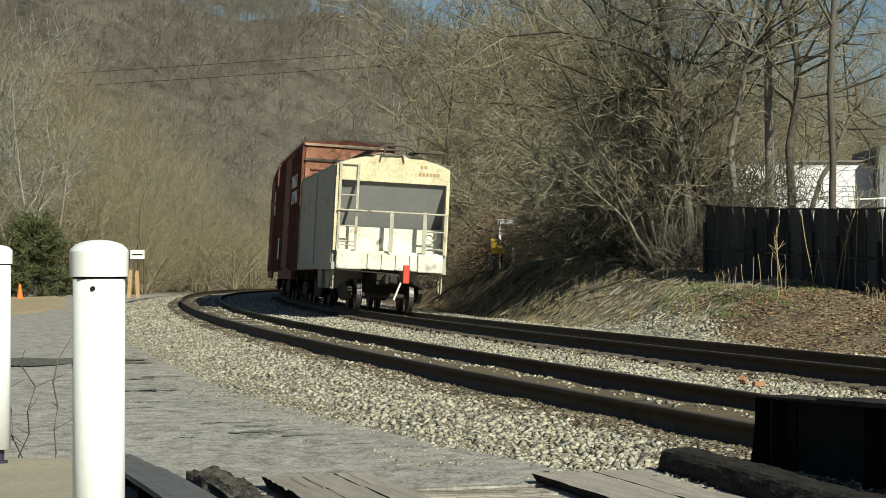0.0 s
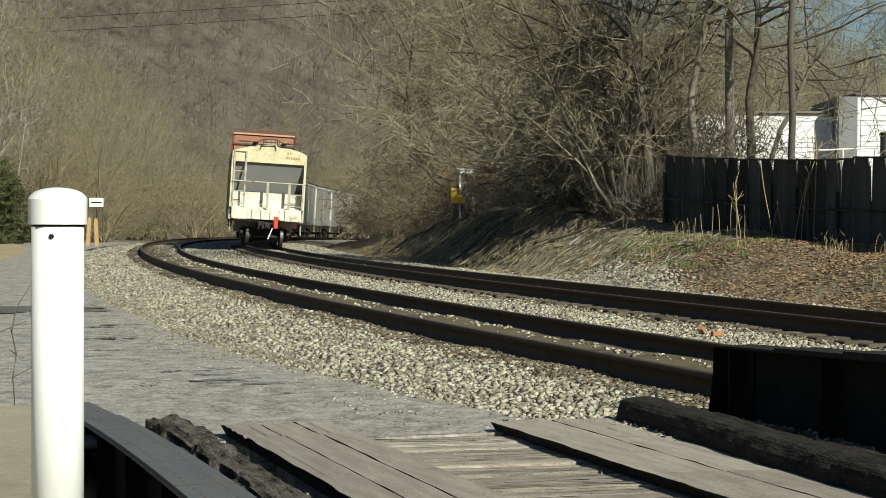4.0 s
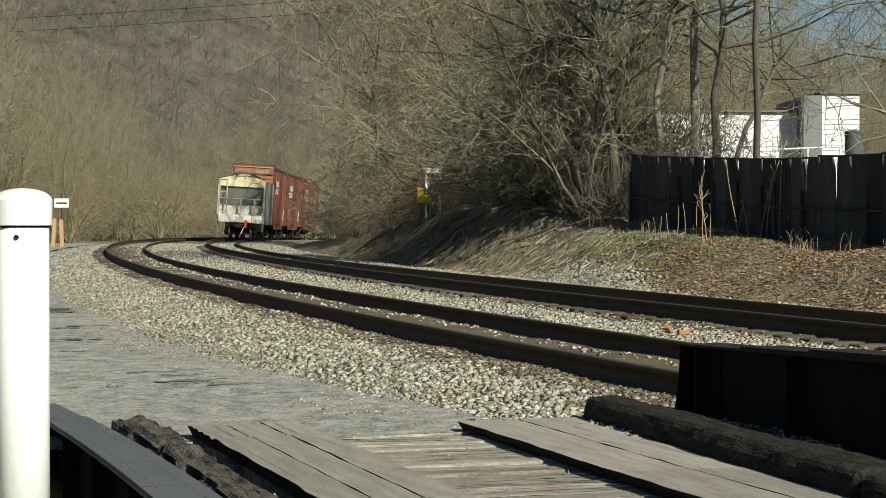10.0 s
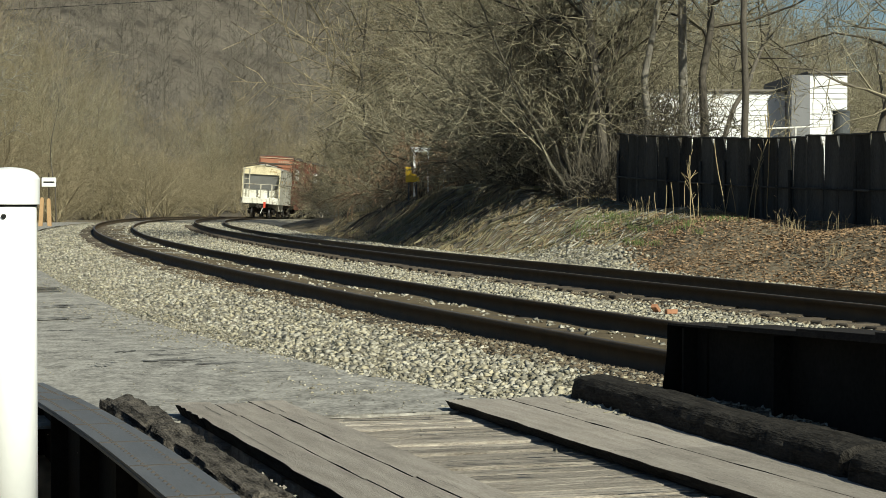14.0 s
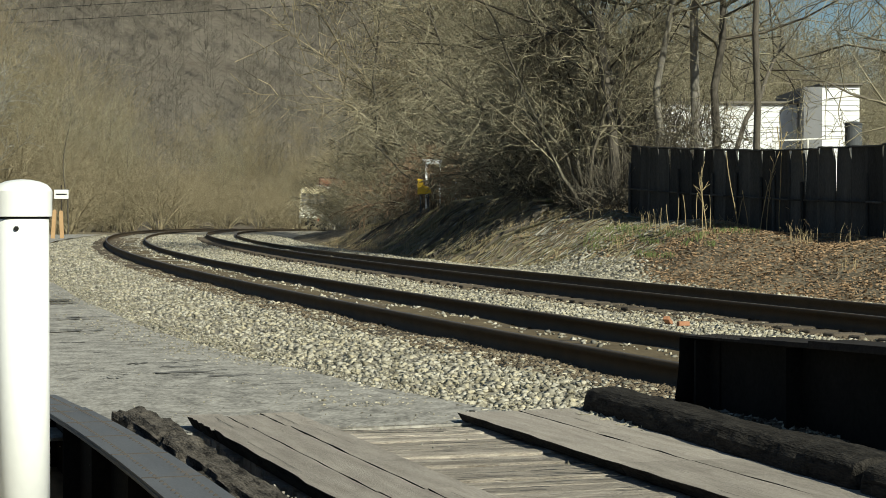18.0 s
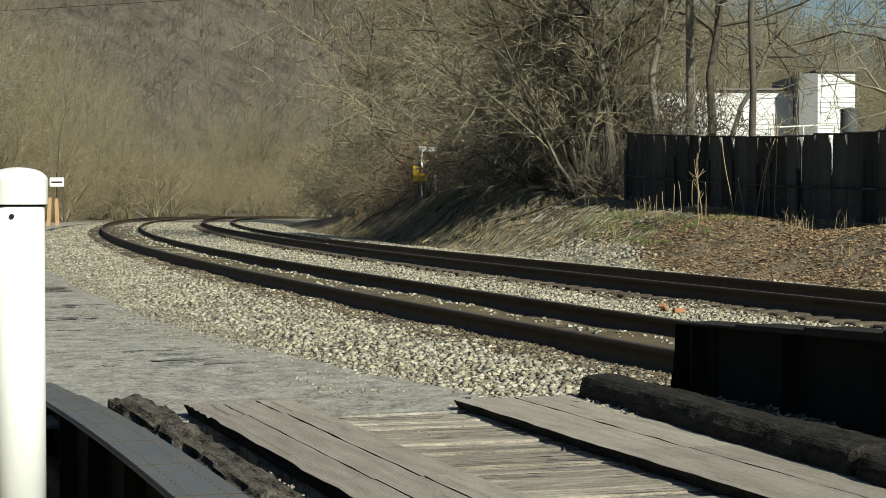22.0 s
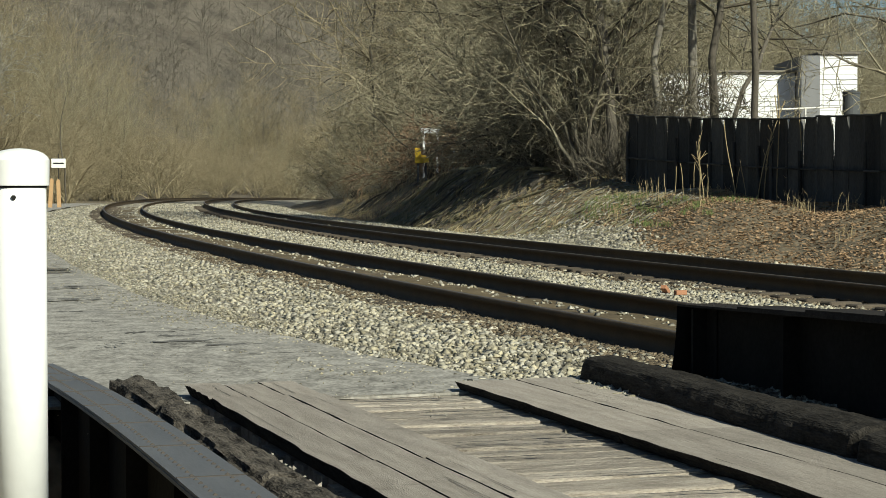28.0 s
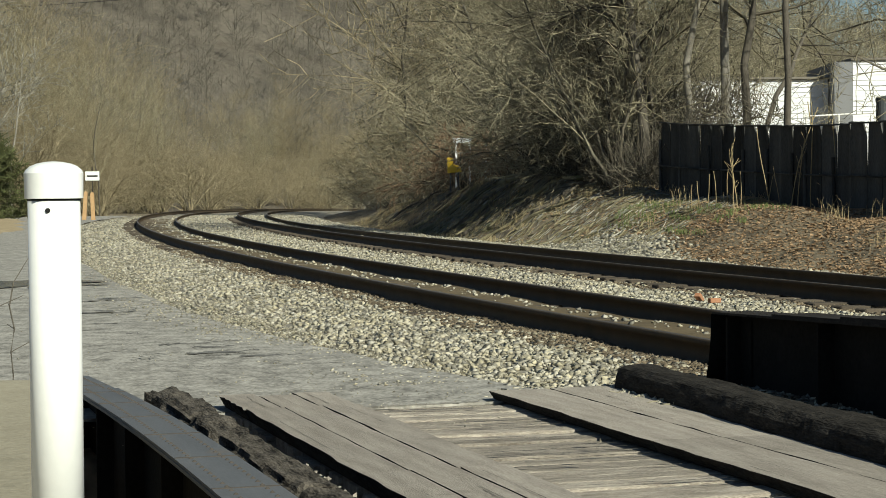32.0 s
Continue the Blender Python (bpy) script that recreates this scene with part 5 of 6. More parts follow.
def make_far_woods():
    """Leafless woods over the hillside, as one piece of stuff."""
    rng = np.random.default_rng(41)
    n = 3400
    az = np.radians(rng.uniform(-17, 17, n))
    dist = 245 + 410 * rng.random(n) ** 0.8
    x, y = dist * np.sin(az), dist * np.cos(az)
    z = ground_height(x, y)
    u = RAD - np.hypot(x - CX, y - CY)
    ok = (z > 3.0) & ((u < -14) | (u > 12))
    x, y, z, dist = x[ok], y[ok], z[ok], dist[ok]
    n = len(x)
    h = rng.uniform(9, 16, n)
    base = np.stack([x, y, z - 0.5], 1)
    topp = base + np.stack([rng.normal(0, 0.6, n), rng.normal(0, 0.6, n), h], 1)
    w = 0.00024 * dist
    segs = [np.concatenate([base, topp, (w * 0.55)[:, None], (w * 0.3)[:, None]], 1)]
    for k in range(16):
        t = rng.uniform(0.25, 0.98, n)[:, None]
        p = base + (topp - base) * t
        a = rng.uniform(0, 6.283, n)
        ln = (1.05 - t[:, 0]) * h * rng.uniform(0.25, 0.5, n) + 0.8
        q = p + np.stack([np.cos(a) * ln * 0.7, np.sin(a) * ln * 0.7, ln * rng.uniform(0.1, 1.0, n)], 1)
        segs.append(np.concatenate([p, q, (w * 0.55)[:, None], (w * 0.3)[:, None]], 1))
        for _ in range(2):
            m = p + (q - p) * rng.uniform(0.3, 0.9, n)[:, None]
            e = m + (q - p) * 0.35 + rng.normal(0, 0.8, (n, 3))
            segs.append(np.concatenate([m, e, (w * 0.4)[:, None], (w * 0.25)[:, None]], 1))
    tagged(twigs("hillside_woods", np.concatenate(segs), M_FARWOOD, 3), "leafless grey-brown woods covering the hillside", "woods", kind="stuff")


make_far_woods()


def make_evergreen(px, d, size):
    rng = np.random.default_rng(51)
    x = (px - 784) / 3400 * d
    t = thing("evergreen_bush", "dark green evergreen bush at the road's far edge", "bush", pose(x, d, float(ground_height(x, d))))
    segs, needles = [], []
    for k in range(240):
        zz = rng.uniform(0.1, 1) ** 1.2 * size
        a = rng.uniform(0, 6.283)
        r = size * 0.5 * math.sqrt(max(0.05, 1 - (zz / size) ** 2)) * (0.85 + 0.22 * math.sin(3 * a + zz) + 0.16 * math.sin(5 * a - 2 * zz)) + 0.2
        p = np.array([0, 0, zz * 0.8])
        q = np.array([math.cos(a) * r, math.sin(a) * r, zz + rng.uniform(-0.2, 0.35)])
        segs.append((*p, *q, 0.02, 0.01))
        for j in range(26):
            m = p + (q - p) * rng.uniform(0.35, 1.05)
            e = m + rng.normal(0, 0.2, 3) + (0, 0, 0.06)
            needles.append((*m, *e, 0.03, 0.012))
    twigs("trunk", [(0, 0, -0.3, 0, 0, size * 0.9, 0.09, 0.03)], M_BARK, 8, t)
    twigs("branchwork", segs, M_BARK, 3, t)
    twigs("foliage", needles, M_EVERGREEN, 3, t)


make_evergreen(-80, 101, 4.5)


def make_grass():
    """Dry grass and weeds: blades in clumps, as stuff."""
    rng = np.random.default_rng(61)

    def blades(name, places, mat, label, h, w, per):
        segs = []
        for x, y, sc in places:
            z = float(ground_height(x, y))
            for k in range(per):
                bx, by = x + rng.normal(0, 0.13 * sc), y + rng.normal(0, 0.3 * sc)
                ln = h * sc * rng.uniform(0.5, 1.1)
                lx, ly = rng.normal(0, 0.22, 2) * ln
                segs.append((bx, by, z - 0.03, bx + lx * 0.4, by + ly * 0.4, z + ln * 0.6, w, w * 0.8))
                segs.append((bx + lx * 0.4, by + ly * 0.4, z + ln * 0.6, bx + lx * 1.3, by + ly * 1.3, z + ln, w * 0.8, w * 0.3))
        tagged(twigs(name, segs, mat, 3), label, "grass", kind="stuff")

    def bank(n, s0, s1, u0, u1):
        out = []
        for k in range(n):
            c = along(rng.uniform(u0, u1), rng.uniform(s0, s1))
            out.append((c.x, c.y, rng.uniform(0.7, 1.3)))
        return out

    blades("dry_grass", bank(26, -132, -103, 6.4, 7.2) + bank(8, -132, -103, 4.6, 6.3) + bank(150, -104, -70, 3.6, 6.4), M_STRAW, "dry straw-coloured grass on the bank", 0.26, 0.005, 14)
    blades("green_grass", bank(40, -116, -108, 5.0, 6.4), M_GREENGRASS, "patch of green grass on the bank", 0.10, 0.006, 26)
    # fallen leaves: small flat curled flakes
    n = 80000
    s, u = rng.uniform(-134, -80, n), rng.uniform(3.7, 7.6, n)
    keep = rng.random(n) < np.where((s < -110), 1.0, 0.35)
    s, u = s[keep], u[keep]
    n = len(s)
    c = sweep(u, s, 0 * s)
    c[:, 2] = ground_height(c[:, 0], c[:, 1]) + 0.012
    d1 = rng.normal(size=(n, 3)) * (0.02, 0.02, 0.008)
    d2 = rng.normal(size=(n, 3)) * (0.02, 0.02, 0.008)
    v = np.stack([c - d1, c + d2, c + d1, c - d2], 1)
    tagged(mesh_from("leaf_litter", v.reshape(-1, 3), np.arange(4 * n).reshape(-1, 4), M_LEAF), "fallen brown leaves on the bank", "leaves", kind="stuff")
    # fallen branches down the shaded slope
    for k in range(95):
        s0, u0 = rng.uniform(-102, -72), rng.uniform(3.8, 6.4)
        ln, rr = rng.uniform(0.9, 3.0), 0.02 + 0.05 * rng.random() ** 1.5
        rise, run = rng.uniform(0.5, 0.95), rng.normal(-0.25, 0.45)
        pts = []
        for i in range(5):
            p = along(u0 + ln * rise * i / 4 + rng.normal(0, 0.04), s0 + ln * run * i / 4 + rng.normal(0, 0.05))
            pts.append((p.x, p.y, float(ground_height(p.x, p.y)) + rr * (0.8 + 0.5 * i) + rng.uniform(0, 0.05)))
        br = thing("fallen_branch", "dead branch lying on the leaf-strewn bank", "branch", group="fallen branches")
        bm = bmesh.new()
        rings = []
        for i, c in enumerate(pts):
            w = rr * (1 - 0.6 * i / 4)
            rings.append([bm.verts.new((c[0] + w * math.cos(q), c[1] + 0.4 * w * math.cos(q), c[2] + w * math.sin(q))) for q in (0, 1.05, 2.09, 3.14, 4.19, 5.24)])
        for r0, r1 in zip(rings, rings[1:]):
            for q in range(6):
                bm.faces.new((r0[q], r0[(q + 1) % 6], r1[(q + 1) % 6], r1[q]))
        bm.faces.new(rings[0][::-1])
        bm.faces.new(rings[-1])
        part("wood", bm, (M_MOSSLOG, M_BARK, M_MOSSLOG, M_BARK)[k % 4], br)
    # thicker fallen logs among them
    for px, d, ln, rr in ((905, 58, 3.0, 0.13), (872, 60, 3.4, 0.10), (930, 57, 2.2, 0.10), (840, 63, 3.0, 0.12), (955, 55, 2.6, 0.09), (815, 66, 2.6, 0.09), (888, 59, 2.4, 0.09), (915, 56.5, 2.0, 0.08), (860, 62, 2.2, 0.11), (785, 68, 2.4, 0.09), (760, 71, 2.6, 0.08), (940, 54.5, 2.0, 0.07), (828, 61, 2.4, 0.09), (800, 64, 2.8, 0.10)):
        x = (px - 784) / 3400 * d
        a = np.array((x, d, float(ground_height(x, d)) + rr))
        bx, by = x + ln * 0.72, d - ln * 0.5
        b = np.array((bx, by, float(ground_height(bx, by)) + rr * 1.5))
        log = thing("fallen_log", "pale dead log lying down the bank", "log", group="fallen logs")
        m = (a + b) / 2 + (0, 0, 0.05)
        twigs("wood", [(*a, *m, rr, rr * 0.9), (*m, *b, rr * 0.9, rr * 0.6), (*m, *(m + (0.3, 0.1, 0.35)), rr * 0.35, rr * 0.2)], M_MOSSLOG, 9, log)
    # dead sticks and stems matted down the slope
    n = 800
    s, u = rng.uniform(-103, -68, n), rng.uniform(3.9, 7.2, n)
    p = sweep(u, s, 0 * s)
    ln = rng.uniform(0.3, 1.3, n)
    q = sweep(u + ln * rng.uniform(0.5, 1.0, n), s + ln * rng.normal(0.25, 0.45, n), 0 * s)
    p[:, 2] = ground_height(p[:, 0], p[:, 1]) + 0.01
    q[:, 2] = ground_height(q[:, 0], q[:, 1]) + rng.uniform(0.0, 0.16, n)
    r = 0.007 + 0.025 * rng.random(n) ** 3
    mat = np.concatenate([p, q, r[:, None], r[:, None] * 0.6], 1)
    tagged(twigs("dead_sticks", mat[: 400], M_DTWIG, 3), "dead brown sticks matted down the bank", "sticks", kind="stuff")
    tagged(twigs("flattened_straw", mat[400:], M_TAN, 3), "flattened tan grass stems down the bank", "straw", kind="stuff")
    # twig litter and chips over the open part of the bank
    n = 3800
    s, u = rng.uniform(-113, -90, n), rng.uniform(3.7, 7.0, n)
    p = sweep(u, s, 0 * s)
    ln = rng.uniform(0.06, 0.42, n)
    q = sweep(u + ln * rng.uniform(0.2, 1.0, n), s + ln * rng.normal(-0.2, 0.5, n), 0 * s)
    p[:, 2] = ground_height(p[:, 0], p[:, 1]) + 0.012
    q[:, 2] = ground_height(q[:, 0], q[:, 1]) + rng.uniform(0.012, 0.06, n)
    r = 0.008 + 0.022 * rng.random(n) ** 2.5
    litter = np.concatenate([p, q, r[:, None], r[:, None] * 0.7], 1)
    tagged(twigs("twig_litter", litter[:2600], M_MOSSLOG, 4), "broken mossy twigs littering the bank", "twigs", kind="stuff")
    tagged(twigs("bark_litter", litter[2600:], M_GTWIG, 4), "pale bark and stem scraps littering the bank", "litter", kind="stuff")
    # undergrowth in the hollow beside the fence's end, its shade put into dark colour
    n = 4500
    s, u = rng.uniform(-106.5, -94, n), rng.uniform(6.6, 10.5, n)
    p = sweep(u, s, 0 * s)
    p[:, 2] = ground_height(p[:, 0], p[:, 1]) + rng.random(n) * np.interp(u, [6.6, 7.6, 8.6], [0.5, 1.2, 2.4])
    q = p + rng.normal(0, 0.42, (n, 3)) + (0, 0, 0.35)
    tagged(twigs("undergrowth", np.concatenate([p, q, np.full((n, 1), 0.011), np.full((n, 1), 0.006)], 1), M_SHADELIMB, 3), "tangled undergrowth below the trees, toned dark for shade", "undergrowth", kind="stuff")
    far = [((rng.uniform(-300, -20) - 784) / 3400 * d, d, 0.9) for d in rng.uniform(76, 99, 190)]
    blades("verge_grass", far, M_STRAW, "pale dry grass tufts on the verge by the far road", 0.16, 0.012, 12)
    # tall dead weeds in front of the fence
    for px, d, h in ((1165, 43, 0.6), (1192, 42, 0.9), (1238, 41, 1.3), (1246, 41, 1.1), (1340, 40, 2.2), (1375, 40, 2.5), (1385, 40.4, 2.3), (1425, 39, 1.9), (1210, 42.5, 0.8), (1300, 41, 0.7), (1302, 40.6, 1.7), (1180, 42.6, 0.7), (1228, 41.6, 0.9), (1252, 41.2, 0.8), (1352, 40.2, 1.5), (1320, 40.8, 0.9), (1400, 39.6, 1.2), (1410, 39.4, 0.7), (1146, 43.6, 0.5), (1155, 43.2, 0.6)):
        x = (px - 784) / 3400 * d
        z = float(ground_height(x, d))
        w = thing("dead_weed", "tall dry weed stalk against the dark fence", "weed", pose(x, d, z), "weeds by the fence")
        p, pts, twig = np.array([0, 0, -0.05]), [(0, 0, -0.05)], []
        dirn = np.array([rng.normal(0, 0.06), 0, 1.0])
        for i in range(7):
            dirn = dirn + rng.normal(0, 0.05, 3)
            dirn /= np.linalg.norm(dirn)
            q = p + dirn * h / 7
            pts.append(tuple(q))
            if i > 1:
                for b in range(2 if 1 < h < 1.7 else 0):
                    e = q + (rng.normal(0, 0.09), rng.normal(0, 0.1), rng.uniform(0.1, 0.3))
                    twig.append((q, e))
            p = q
        part("stalk", tube(bmesh.new(), pts, 0.011 if h > 1 else 0.008), M_STRAW, w)
        for q, e in twig:
            part("side_twig", rod(bmesh.new(), tuple(q), tuple(e), 0.0055, 0.004, n=5), M_STRAW, w)
    # weeds by the second post
    for x, y in ((-2.27, 9.0), (-2.23, 9.15), (-2.46, 8.9), (-2.50, 9.0)):
        w = thing("dead_weed", "thin dry weed beside the white post", "weed", pose(x, y, -0.36), "weeds by the posts")
        p, pts, twig = np.array([0.0, 0, 0]), [(0, 0, 0)], []
        for i in range(9):
            p = p + (rng.normal(0, 0.03), rng.normal(0, 0.03), 0.11)
            pts.append(tuple(p))
            if i > 4:
                twig.append((p, p + rng.normal(0, 0.06, 3) + (0, 0, 0.05)))
        part("stalk", tube(bmesh.new(), pts, 0.0035), M_BARK, w)
        for q, e in twig:
            part("side_twig", rod(bmesh.new(), tuple(q), tuple(e), 0.0025, 0.0015, n=5), M_BARK, w)


make_grass()


# ---- freight cars: +y is ahead, the origin is under the rear end at rail top ----
def bogie(car, y):
    t = part("bogie", boxed(-1.0, 1.0, y - 0.25, y + 0.25, 0.42, 0.78), M_TRUCK, car, "black cast truck with wheels", bevel=0.04)
    for side in (-1, 1):
        bm = bmesh.new()
        prism(bm, [(-1.25, 0.52), (-0.95, 0.30), (-0.35, 0.24), (0.35, 0.24), (0.95, 0.30), (1.25, 0.52), (1.2, 0.62), (0.4, 0.72), (-0.4, 0.72), (-1.2, 0.62)], -0.07, 0.07, Matrix(((0, 1, 0, side * 1.02), (1, 0, 0, y), (0, 0, 1, 0), (0, 0, 0, 1))))
        part("side_frame", bm, M_TRUCK, t, bevel=0.02)
    for dy in (-0.89, 0.89):
        ax = part("axle", rod(bmesh.new(), (-1.05, y + dy, 0.42), (1.05, y + dy, 0.42), 0.075), M_TRUCK, t)
        for side in (-1, 1):
            bm = bmesh.new()
            rod(bm, (side * 0.685, y + dy, 0.42), (side * 0.715, y + dy, 0.42), 0.445, n=28)
            rod(bm, (side * 0.715, y + dy, 0.42), (side * 0.82, y + dy, 0.42), 0.425, 0.418, n=28)
            part("wheel", bm, M_WHEEL, t, "bright worn wheel tread")


def coupler(car, y, d):
    part("coupler", prism(bmesh.new(), [(-0.16, 0.74), (0.16, 0.74), (0.19, 0.86), (0.16, 1.02), (-0.12, 1.02), (-0.18, 0.9)], y, y - 0.55 * d), M_TRUCK, car, "rusty coupler", bevel=0.03)
    part("knuckle", boxed(-0.05, 0.15, y - 0.55 * d - 0.09, y - 0.55 * d + 0.09, 0.78, 1.0), M_TRUCK, car, bevel=0.03)


def hopper_car(name, label, side_mat, end_mat, low_mat, sheet_mat, length, ribs=True):
    c = thing(name, label, "freight car", group="freight train")
    w = 1.58
    y0, y1 = 0.12, length - 0.12
    # shell: side walls and domed roof
    for side in (-1, 1):
        part("side_wall", boxed(side * w - 0.03, side * w + 0.03, y0, y1, 1.25, 3.98), side_mat, c)
        n = int(length / 1.15) if ribs else 2
        for k in range(n + 1):
            y = y0 + 0.1 + (y1 - y0 - 0.2) * k / n
            part("side_post", boxed(side * (w + 0.03), side * (w + 0.07), y - 0.04, y + 0.04, 1.2, 3.95), side_mat, c)
        part("side_sill", boxed(side * w - 0.06, side * w + 0.06, y0 - 0.1, y1 + 0.1, 1.08, 1.28), side_mat, c)
        for k in range(3):
            part("stencil", boxed(side * (w + 0.035), side * (w + 0.04), 1.6 + k * 3.4, 2.5 + k * 3.4, 2.9, 3.1), M_STENCIL, c)
    arch = [(w + 0.06, 3.93)] + [(w * x, 3.98 + 0.33 * (1 - x * x)) for x in [1 - i / 8 for i in range(0, 17)]] + [(-w - 0.06, 3.93)]
    part("roof", prism(bmesh.new(), arch, y0, y1), side_mat, c)
    for k in range(4):
        y = 1.6 + k * (length - 3.2) / 3
        part("hatch_cover", lathe(bmesh.new(), [(0.42, 4.28), (0.42, 4.36), (0.3, 4.40)], 18, (0, y, 0)), side_mat, c)
    # roof running boards with their raised end bracket
    rb = bmesh.new()
    for s in (-1, 1):
        box(rb, s * 0.55, s * 1.40, y0 - 0.35, y0 + 0.15, 4.36, 4.40)
        box(rb, s * 0.50, s * 0.72, y0 + 0.1, y1, 4.36, 4.40)
    part("running_board", rb, M_WALKWAY, c, "rusty dark roof walkway")
    yb = y0 - 0.33
    for p, q in (((-0.55, 4.38), (-0.28, 4.51)), ((0.55, 4.38), (0.28, 4.51)), ((-0.28, 4.51), (-0.34, 4.22)), ((0.28, 4.51), (0.34, 4.22)), ((-0.28, 4.51), (0.28, 4.51)), ((-0.3, 4.38), (0.3, 4.40))):
        part("roof_bracket", rod(bmesh.new(), (p[0], yb, p[1]), (q[0], yb, q[1]), 0.028), M_WALKWAY, c)
    # end: top band, deep slope sheet, lower panel, sill
    band = [(w + 0.03, 3.52)] + [((w + 0.03) * x, 3.94 + 0.34 * (1 - x * x)) for x in [1 - i / 8 for i in range(0, 17)]] + [(-w - 0.03, 3.52)]
    part("end_band", prism(bmesh.new(), band, y0 - 0.10, y0 - 0.02), end_mat, c, "yellowed upper end panel")
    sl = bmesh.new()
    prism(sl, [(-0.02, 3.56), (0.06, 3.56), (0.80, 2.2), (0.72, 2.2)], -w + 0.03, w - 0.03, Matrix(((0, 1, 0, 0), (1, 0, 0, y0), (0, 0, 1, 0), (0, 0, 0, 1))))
    # on the pale cars the sheet's grey stands in for the recess's shade
    part("slope_sheet", sl, sheet_mat, c, "slope sheet in the end recess, toned grey for shade")
    part("lower_panel", boxed(-w + 0.05, w - 0.05, y0 + 0.36, y0 + 0.42, 1.6, 2.30), low_mat, c, "pale lower end panel")
    part("end_floor", boxed(-w + 0.03, w - 0.03, y0 + 0.02, y0 + 1.7, 1.58, 1.64), low_mat, c)
    for s in (-1, 1):
        part("corner_post", boxed(s * w - 0.045, s * w + 0.045, y0 - 0.12, y0 + 0.02, 1.6, 3.62), end_mat, c)
        part("end_box", boxed(s * 1.16 - 0.36, s * 1.16 + 0.36, y0 - 0.22, y0 + 0.1, 1.10, 1.60), low_mat, c, bevel=0.03)
        part("grab_iron", rod(bmesh.new(), (s * 1.45, y0 - 0.27, 1.75), (s * 1.05, y0 - 0.27, 1.75), 0.015), M_WORNRAIL, c)
        st = bmesh.new()
        for z in (0.55, 0.82):
            rod(st, (s * 1.55, y0 + 0.1, z), (s * 1.55, y0 + 0.55, z), 0.02)
        rod(st, (s * 1.55, y0 + 0.1, 0.55), (s * 1.55, y0 + 0.1, 1.15), 0.02)
        rod(st, (s * 1.55, y0 + 0.55, 0.55), (s * 1.55, y0 + 0.55, 1.15), 0.02)
        part("stirrup_step", st, M_WORNRAIL, c)
    part("end_sill", boxed(-0.8, 0.8, y0 - 0.15, y0 + 0.2, 1.12, 1.58), low_mat, c, bevel=0.02)
    for k in range(4):
        x = -0.6 + 0.4 * k
        part("sill_rib", boxed(x - 0.03, x + 0.03, y0 - 0.20, y0 - 0.14, 1.15, 1.55), low_mat, c)
    # ladder, railings and brake wheel
    for x in (-1.50, -1.00):
        part("ladder_rail", boxed(x - 0.035, x + 0.035, y0 - 0.17, y0 - 0.12, 1.6, 4.02 if x < -1.2 else 3.98), M_WORNRAIL, c)
    for k in range(6):
        part("rung", rod(bmesh.new(), (-1.50, y0 - 0.15, 1.85 + 0.42 * k), (-1.00, y0 - 0.15, 1.85 + 0.42 * k), 0.02), M_WORNRAIL, c)
    part("hand_rail", rod(bmesh.new(), (-1.55, y0 - 0.2, 2.70), (1.60, y0 - 0.2, 2.70), 0.028), M_WORNRAIL, c)
    for x, top in ((0.0, 2.70), (0.95, 2.75)):
        part("rail_stanchion", boxed(x - 0.055, x + 0.055, y0 - 0.22, y0 - 0.17, 1.6, top), M_WORNRAIL, c)
    part("lower_rail", rod(bmesh.new(), (0.95, y0 - 0.2, 1.72), (1.55, y0 - 0.2, 1.72), 0.02), M_WORNRAIL, c)
    part("mid_rail", rod(bmesh.new(), (0.95, y0 - 0.2, 2.22), (1.55, y0 - 0.2, 2.22), 0.022), M_WORNRAIL, c)
    part("end_stanchion", boxed(1.50, 1.57, y0 - 0.22, y0 - 0.17, 1.6, 2.72), M_WORNRAIL, c)
    wheel = bmesh.new()
    tube(wheel, [(1.22 + 0.14 * math.cos(q * math.pi / 6), y0 + 0.2, 2.12 + 0.14 * math.sin(q * math.pi / 6)) for q in range(13)], 0.014)
    part("brake_wheel", wheel, M_WORNRAIL, c, "worn hand brake wheel")
    for z, x0, x1 in ((3.98, 0.76, 0.98), (3.78, 0.72, 1.34)):
        n = 2 if z > 3.9 else 6
        for k in range(n):
            a = x0 + (x1 - x0) * k / n
            part("stencil", boxed(a, a + (x1 - x0) / n * 0.72, y0 - 0.106, y0 - 0.101, z - 0.045, z + 0.045), M_STENCIL, c, "faded brown stencilled mark")
    # end marker, air hose, coupler, running gear
    part("marker_lamp", boxed(0.34, 0.52, y0 - 0.62, y0 - 0.45, 0.78, 1.28), M_RED, c, "red end-of-train marker box", bevel=0.02)
    part("air_hose", rod(bmesh.new(), (0.30, y0 - 0.5, 0.8), (0.12, y0 - 0.5, 0.32), 0.03), M_WHITE, c)
    part("uncoupling_lever", rod(bmesh.new(), (-1.5, y0 - 0.3, 1.08), (0.1, y0 - 0.3, 1.02), 0.018), M_TRUCK, c)
    coupler(c, y0 - 0.1, 1)
    coupler(c, y1 + 0.1, -1)
    part("centre_sill", boxed(-0.32, 0.32, y0, y1, 0.72, 1.12), M_TRUCK, c)
    bays = 3 if length > 12 else 2
    for k in range(bays):
        ya = 2.9 + k * (length - 5.8) / bays
        yb = ya + (length - 5.8) / bays - 0.2
        bm = bmesh.new()
        prism(bm, [(ya, 1.5), (yb, 1.5), ((ya + yb) / 2 + 0.4, 0.55), ((ya + yb) / 2 - 0.4, 0.55)], -1.3, 1.3, Matrix(((0, 1, 0, 0), (1, 0, 0, 0), (0, 0, 1, 0), (0, 0, 0, 1))))
        part("hopper_bay", bm, side_mat, c)
